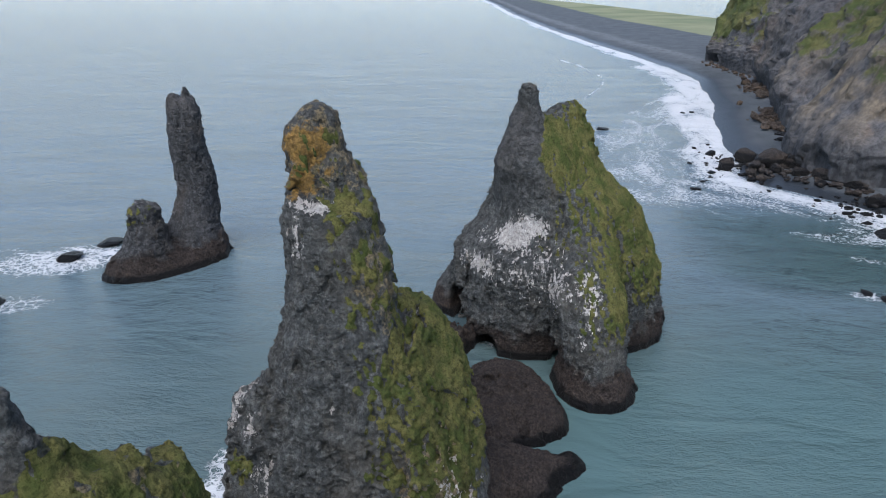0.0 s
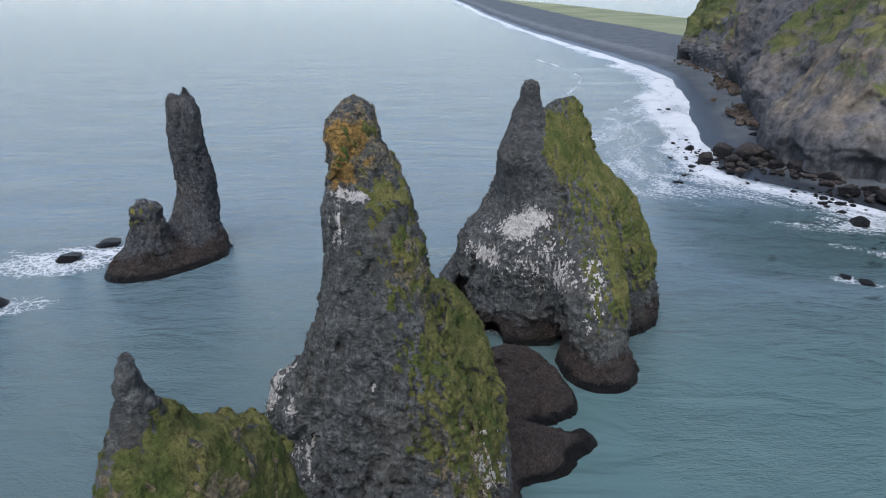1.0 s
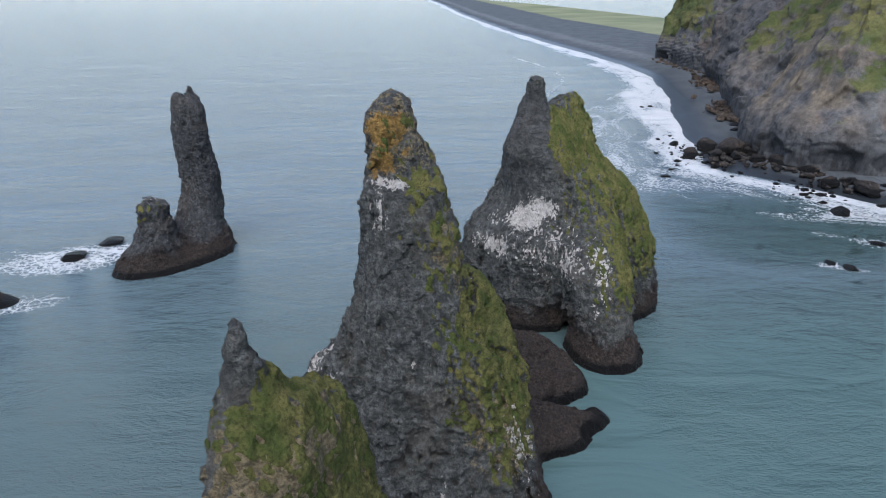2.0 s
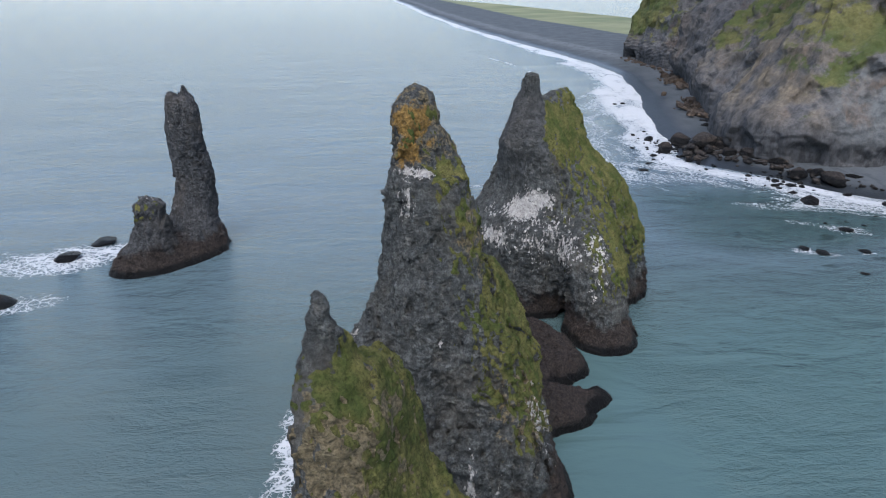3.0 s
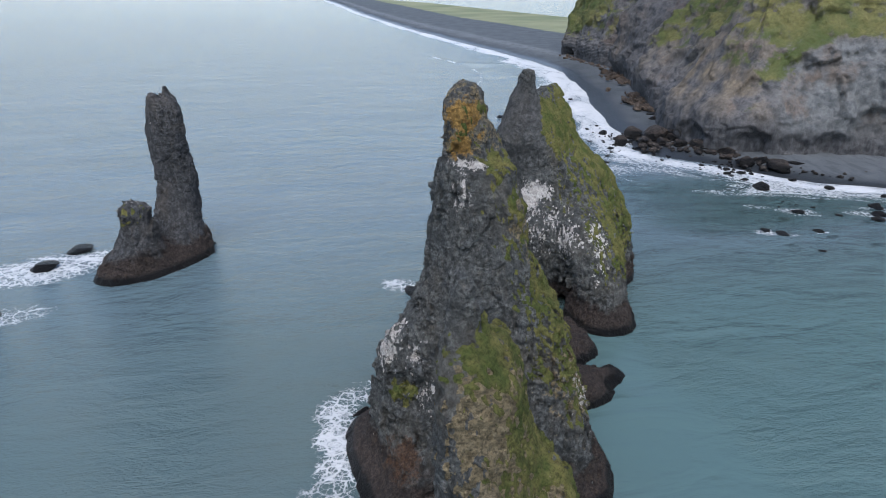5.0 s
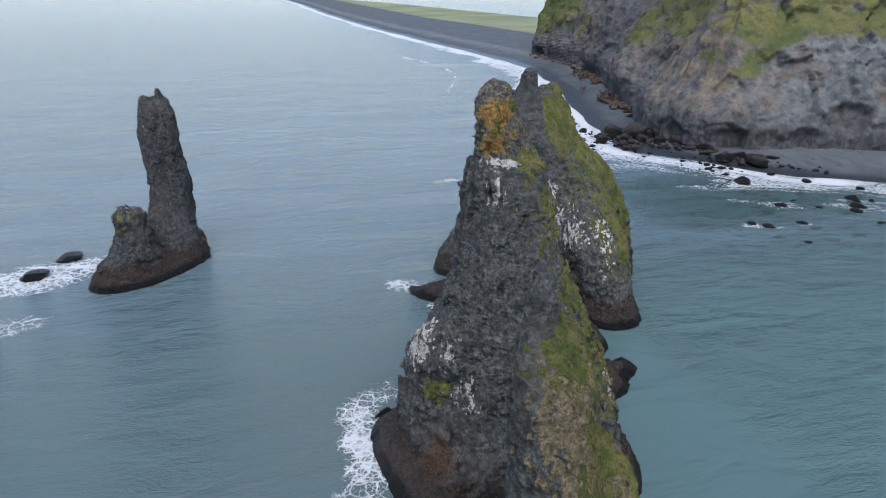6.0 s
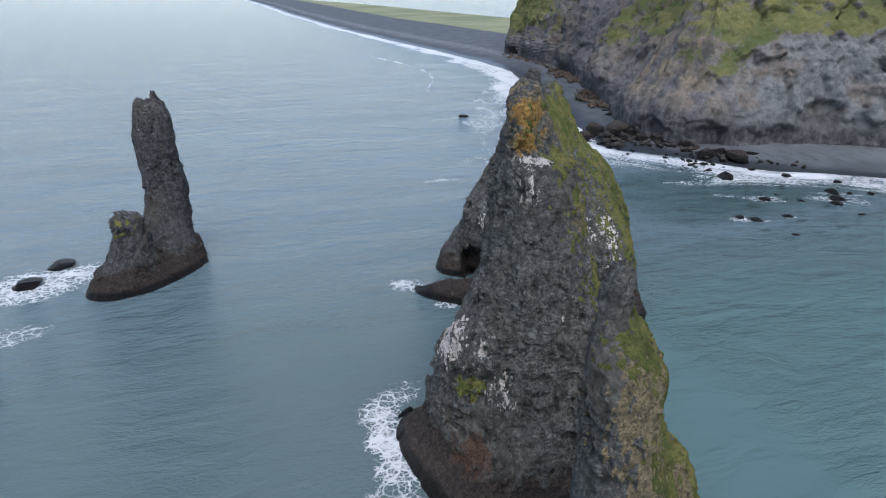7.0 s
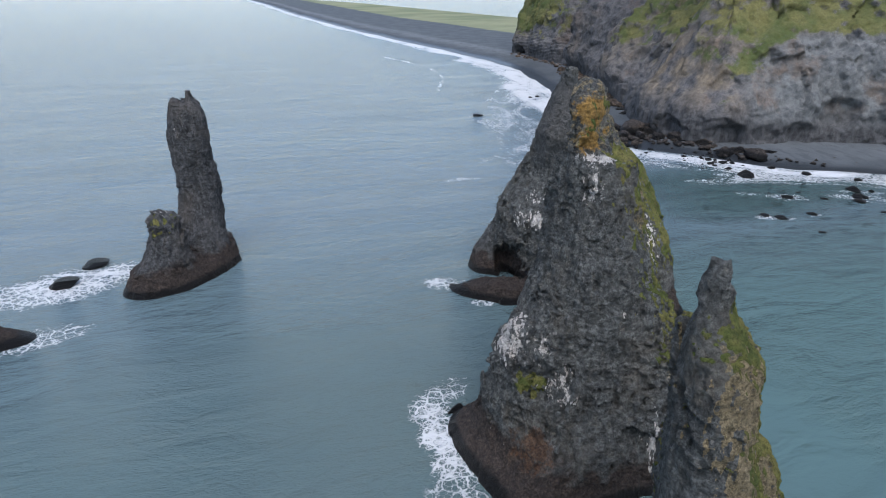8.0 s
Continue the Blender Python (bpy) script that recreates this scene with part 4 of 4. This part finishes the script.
sea_stack("broad basalt stack streaked white with a green flank and arch",
          [[(51.6, 18.6, 147.4, 9.6, 3.2, 45), (50, 18.7, 147.3, 11.4, 4.4, 45), (48, 18.5, 146.4, 12.6, 6.2, 46), (45, 18.2, 145.6, 13.2, 7.9, 47), (42, 18.5, 145.6, 13.7, 9.3, 47), (39, 20, 146.5, 14.2, 10.8, 46),
            (36, 21.5, 146.2, 14.8, 12.2, 38), (33, 22.9, 147.0, 15.8, 15.0, 20), (30, 23.6, 148.2, 17.8, 16.8, 20), (27, 23, 147.5, 19.2, 18.2, 20), (24, 21.8, 146.3, 21.4, 19.5, 20), (20, 21.4, 145.8, 23.4, 20, 10),
            (14, 22, 145, 24.6, 19.5, 5), (8, 23, 145, 25.2, 19, 8), (3, 23.8, 145.6, 26.0, 19, 8), (-4, 24, 146, 27.0, 20, 8)],
           [(60.4, 13.2, 139.9, 1.7, 1.5, 0), (58, 13, 140.4, 2.2, 2.2, 0), (54, 13.1, 142, 2.9, 3.0, 0), (48, 14.2, 144, 3.8, 4.6, 0), (40, 15, 144, 5.8, 6.2, 0)],
           [(54.6, 23.4, 150, 1.3, 1.4, 0), (53, 23.4, 150, 2.4, 2.4, 10), (48, 22.4, 149, 4.0, 3.6, 10), (40, 23.2, 148, 5.8, 5.2, 0)],
           [(36, 24.5, 138, 4.5, 4, 0), (26, 25.5, 128, 7.4, 7, 0), (18, 26.3, 121.5, 7.6, 7.6, 0), (12, 26.8, 119, 7.2, 8.2, 0), (6, 27.4, 117.8, 6.8, 8.0, 0), (2.4, 27.8, 117, 7.6, 9.0, 0), (0.5, 28, 116.6, 8.6, 10.0, 0), (-4, 28, 116.4, 9.4, 11, 0)],
           [(14, 40, 149, 4, 5, 0), (6, 42.3, 150.5, 5.5, 6, 0), (1.5, 44.2, 152, 6.3, 6.4, 0), (-4, 45.2, 152.5, 7.3, 7.4, 0)],
           [(15, 3, 150, 2.6, 3, 0), (12, 0, 152, 3.4, 3.8, 0), (6, -3.2, 153.5, 4.5, 4.6, 0), (-4, -4.2, 154, 5.6, 5.8, 0)],
           [(4.5, -5, 132, 5, 4, -46), (2, -8, 135, 9, 5, -46), (0, -10, 136.5, 12.5, 5.5, -46), (-4, -10, 136.5, 14.5, 8, -46)]],
          0.34, 0.95, right_masks, carve=[((-1, 143, 5), (3.2, 8, 7)), ((5, 130, 1), (3, 5, 4)), ((21.5, 126, 0), (2.0, 4, 3.5))], tuft=0.25, seed=13,
          crown=(50.5, "twin dark pinnacles"), calm=[((-4, 154, 4), (7, 7, 8)), ((12, 141, 43), (8, 9, 9)), ((10, 139, 52), (5, 5, 6))])


def needle_masks(p, n):
    x, y, z = p.T
    grass = 0.42 * blob(p, (-94.5, 171.5, 18.0), (5, 5, 3.5)) * smooth(n[:, 2] - n[:, 1] * 0.5, 0.0, 0.6)
    guano = 0.36 * blob(p, (-94.5, 174, 21), (6, 6, 1.2))
    return {"grass": grass, "lichen": zero(p), "guano": guano, "foot": 1 + zero(p)}


sea_stack("slender dark rock needle with a lower stump beside it",
          [[(47.6, -84.6, 189.2, 3.4, 2.5, -38), (45, -84.7, 189.5, 5.0, 3.6, -38), (42, -84.9, 189.8, 5.6, 4.3, -46), (39, -85.2, 189.9, 6.1, 4.6, -50), (36, -85.2, 189.7, 6.0, 4.5, -45), (33, -85, 189.8, 5.8, 4.8, -48),
            (30, -84.7, 190.1, 5.8, 4.7, -36), (27, -83.9, 190, 5.5, 4.7, -28), (24, -83.5, 190.3, 5.5, 4.5, -30), (21, -83.9, 190.2, 6.0, 5.0, -28), (18, -84.6, 190, 6.4, 5.3, -24), (15, -85.1, 189.3, 6.9, 6.4, -20),
            (12, -85.3, 188.2, 7.1, 6.6, -20), (9, -85.4, 187, 7.4, 7.6, 0), (5, -84.5, 186.5, 8.5, 8.5, 0), (-4, -84, 186, 9.5, 10, 0)],
           [(49.2, -86.8, 189.6, 0.9, 1.4, 0), (46, -86.6, 189.8, 1.9, 2, 0)], [(51.6, -83.6, 190.3, 0.4, 0.8, 0), (46, -83.6, 190.3, 1.7, 1.9, 0)],
           [(20.9, -95.6, 173.5, 3.4, 2.8, 0), (20.2, -94.8, 173.5, 4.9, 3.8, 0), (18.5, -94.6, 173.5, 5.6, 4.6, 0), (15, -94.2, 173.5, 5.5, 4.6, 0), (12, -94.2, 173, 5.8, 5.2, 0), (8, -95, 172.5, 6.6, 6, 0), (4, -96.5, 171.5, 9, 7, 10), (-4, -97.5, 170.5, 13, 9, 15)],
           [(6, -89, 180, 8, 5, 50), (3, -88.5, 178, 10, 7, 50), (-4, -88, 177, 13, 9, 50)]],
          0.34, 0.6, needle_masks, tuft=0.3, seed=14, blend=1.0, material=NEEDLE, lumps=1.7, still=0.5, carve=[((-85.4, 190, 52), (1.3, 6, 4.2))])


def low_masks(p, n):
    return {"grass": zero(p) - 1, "lichen": zero(p), "guano": zero(p), "foot": 2.2 + zero(p)}


sea_stack("low rounded brown rock at the foot of the stacks",
          [[(6.6, 7, 110, 4.5, 6, 10), (5, 7.5, 109.5, 7.2, 9, 10), (2.5, 8.5, 109, 9, 11.5, 8), (0, 9, 109, 9.6, 13, 5), (-4, 9.5, 109, 10.5, 14.5, 5)],
           [(3.5, 14, 104, 2.5, 3, 0), (1, 15, 104, 4, 4.5, 0), (-4, 16, 104, 5, 6, 0)], [(4.5, 3, 100, 3, 4, 0), (0, 4, 99, 5.5, 6, 0), (-4, 4, 99, 7, 8, 0)]],
          0.3, 1.0, low_masks, group="low rocks", lumps=1.7, carve=[((8, 103, 7.8), (3, 2.4, 1.6))])


sea_stack("low black wedge of rock awash in white water",
          [[(4.2, -136, 150, 2.5, 2.5, 10), (2.2, -134.5, 149.5, 6, 3.4, 8), (0.4, -133.0, 149, 8.6, 4.4, 8), (-4, -133, 149, 10, 6, 8)]], 0.4, 0.7, low_masks, group="low rocks", seed=3)


# ---------------------------------------------------------------- boulders
def boulder(x, y, size, squat, seed, label="dark wet boulder in the surf", group="boulders in the surf", base=0.0):
    """A lumpy, flat-faced stone of about that width."""
    rng = np.random.RandomState(seed)
    bm = bmesh.new()
    bmesh.ops.create_icosphere(bm, subdivisions=4, radius=0.5)
    c = np.array([v.co for v in bm.verts])
    for _ in range(11):
        a = rng.normal(size=3)
        a /= np.linalg.norm(a)
        cut = rng.uniform(0.26, 0.40)
        over = np.clip(c @ a - cut, 0, None)
        c -= over[:, None] * a * 0.85
    c += 0.10 * fbm(c * 4 + seed * 3.1, 1.3, 3, 0.6)[:, None] * c / 0.5
    an = rng.uniform(0, 6.28)
    c = c * np.array([size * rng.uniform(0.9, 1.25), size * rng.uniform(0.75, 1.0), size * squat])
    c = c @ np.array([[math.cos(an), math.sin(an), 0], [-math.sin(an), math.cos(an), 0], [0, 0, 1]])
    for v, q in zip(bm.verts, c):
        v.co = q
    me = bpy.data.meshes.new("boulder")
    bm.to_mesh(me)
    bm.free()
    me.polygons.foreach_set("use_smooth", np.ones(len(me.polygons), bool))
    me.materials.append(BOULDER)
    for key, value in (("foot", 0.25), ("grass", -1.0)):
        a = me.attributes.new(key, "FLOAT", "POINT")
        a.data.foreach_set("value", np.full(len(me.vertices), value, np.float32))
    ob = new("boulder", me)
    ob.location = (x, y, base + size * squat * 0.22)
    return tagged(ob, label, "boulder", group)


SURF = [(121, 290, 9.0, 0.85), (124, 317, 5.5, 0.6), (144, 207, 8.5, 0.4), (137, 177, 5, 0.3), (112, 162, 4, 0.35), (165, 167, 6, 0.4), (130, 157, 2.5, 0.4),
        (113, 284, 4, 0.4), (126, 273, 6, 0.5), (98, 259, 3.5, 0.4), (152, 430, 4, 0.4), (82, 376, 8, 0.25), (116, 300, 3, 0.4), (108, 300, 3, 0.4),
        (133, 262, 3, 0.5), (140, 244, 3, 0.5), (150, 228, 4, 0.4), (172, 200, 5, 0.4), (120, 330, 3, 0.5), (130, 338, 3, 0.5), (104, 270, 3, 0.35),
        (-124, 180, 8.5, 0.35), (-117, 192, 8, 0.3), (185, 185, 4, 0.4), (150, 170, 3, 0.3), (158, 150, 3, 0.3),
        (165, 213, 4.5, 0.45), (188, 214, 4.5, 0.4), (171, 175, 6, 0.4), (184, 168, 4, 0.35), (160, 163, 5, 0.35), (116, 158, 5, 0.25), (130, 158, 4, 0.25), (118, 142, 3, 0.2), (96, 259, 3.5, 0.35), (145, 428, 3.5, 0.4)]
for i, (bx, by, size, squat) in enumerate(SURF):
    boulder(bx, by, size, squat, 100 + i)
BEACH = [(136, 303, 9.5, 0.7), (143, 293, 12, 0.75), (150, 290, 9, 0.7), (157, 287, 13, 0.9), (164, 276, 11, 0.8), (141, 283, 7, 0.6), (133, 287, 6, 0.7),
         (148, 277, 8, 0.5), (155, 270, 9, 0.6), (163, 257, 8, 0.6), (158, 238, 8, 0.6), (168, 227, 9, 0.6), (170, 240, 7, 0.5), (182, 232, 6, 0.4),
         (178, 372, 9, 0.4), (186, 380, 10, 0.5), (183, 362, 8, 0.5), (195, 395, 11, 0.45), (176, 352, 8, 0.5), (200, 410, 9, 0.5), (170, 340, 7, 0.5),
         (236, 530, 8, 0.4), (228, 490, 8, 0.4), (222, 475, 7, 0.4), (150, 262, 5, 0.5), (195, 222, 5, 0.4), (205, 215, 6, 0.3), (220, 205, 5, 0.4)]
for i, (bx, by, size, squat) in enumerate(BEACH):
    boulder(bx, by, 1.25 * size, squat, 200 + i, "brown-grey boulder lying on the black beach", "boulders on the beach", 1.2)


def rubble(label, spots, seed, material):
    """Many small broken stones, joined."""
    rng = np.random.RandomState(seed)
    bm = bmesh.new()
    bmesh.ops.create_icosphere(bm, subdivisions=1, radius=0.5)
    base = np.array([v.co for v in bm.verts])
    tri = np.array([[v.index for v in f.verts] for f in bm.faces])
    bm.free()
    vs, fs = [], []
    for x, y, z, rx, ry, count, size in spots:
        for _ in range(count):
            c = base * (1 + rng.uniform(-0.3, 0.3, (len(base), 1))) * rng.uniform(0.6, 1.3, 3) * size * rng.lognormal(0, 0.45) * np.array([1, 1, 0.65])
            an = rng.uniform(0, 6.28)
            c = c @ np.array([[math.cos(an), math.sin(an), 0], [-math.sin(an), math.cos(an), 0], [0, 0, 1]])
            fs.append(tri + len(base) * len(vs))
            vs.append(c + np.array([x + rx * rng.normal(), y + ry * rng.normal(), z]))
    ob = mesh_of("rubble", np.concatenate(vs), np.concatenate(fs), material)
    ob.data.polygons.foreach_set("use_smooth", np.zeros(len(ob.data.polygons), bool))
    return tagged(ob, label, "rubble", kind="stuff")


rubble("small dark stones strewn along the waterline and cliff foot",
       [(128, 296, 0.3, 6, 12, 60, 1.8), (145, 283, 1.8, 9, 9, 90, 2.4), (160, 262, 2.2, 8, 9, 70, 2.2), (165, 240, 1.6, 9, 10, 60, 1.8), (150, 236, 0.1, 7, 9, 40, 1.5),
        (195, 222, 1.6, 14, 9, 50, 1.6),
        (140, 185, 0.0, 18, 10, 7, 1.2), (160, 170, 0.0, 20, 10, 6, 1.2), (112, 275, 0.0, 8, 12, 9, 1.5)], 5, BOULDER)
rubble("rust-brown fallen blocks heaped at the foot of the cliff",
       [(184, 372, 4.0, 6, 13, 120, 3.0), (196, 402, 4.6, 6, 14, 110, 3.0), (190, 385, 6.0, 5, 10, 60, 2.6), (222, 478, 4.8, 6, 16, 70, 3.0), (236, 520, 4.8, 5, 14, 60, 2.8),
        (248, 590, 4.6, 5, 30, 60, 2.8), (250, 665, 4.4, 4, 14, 30, 2.4)], 6, TALUS)
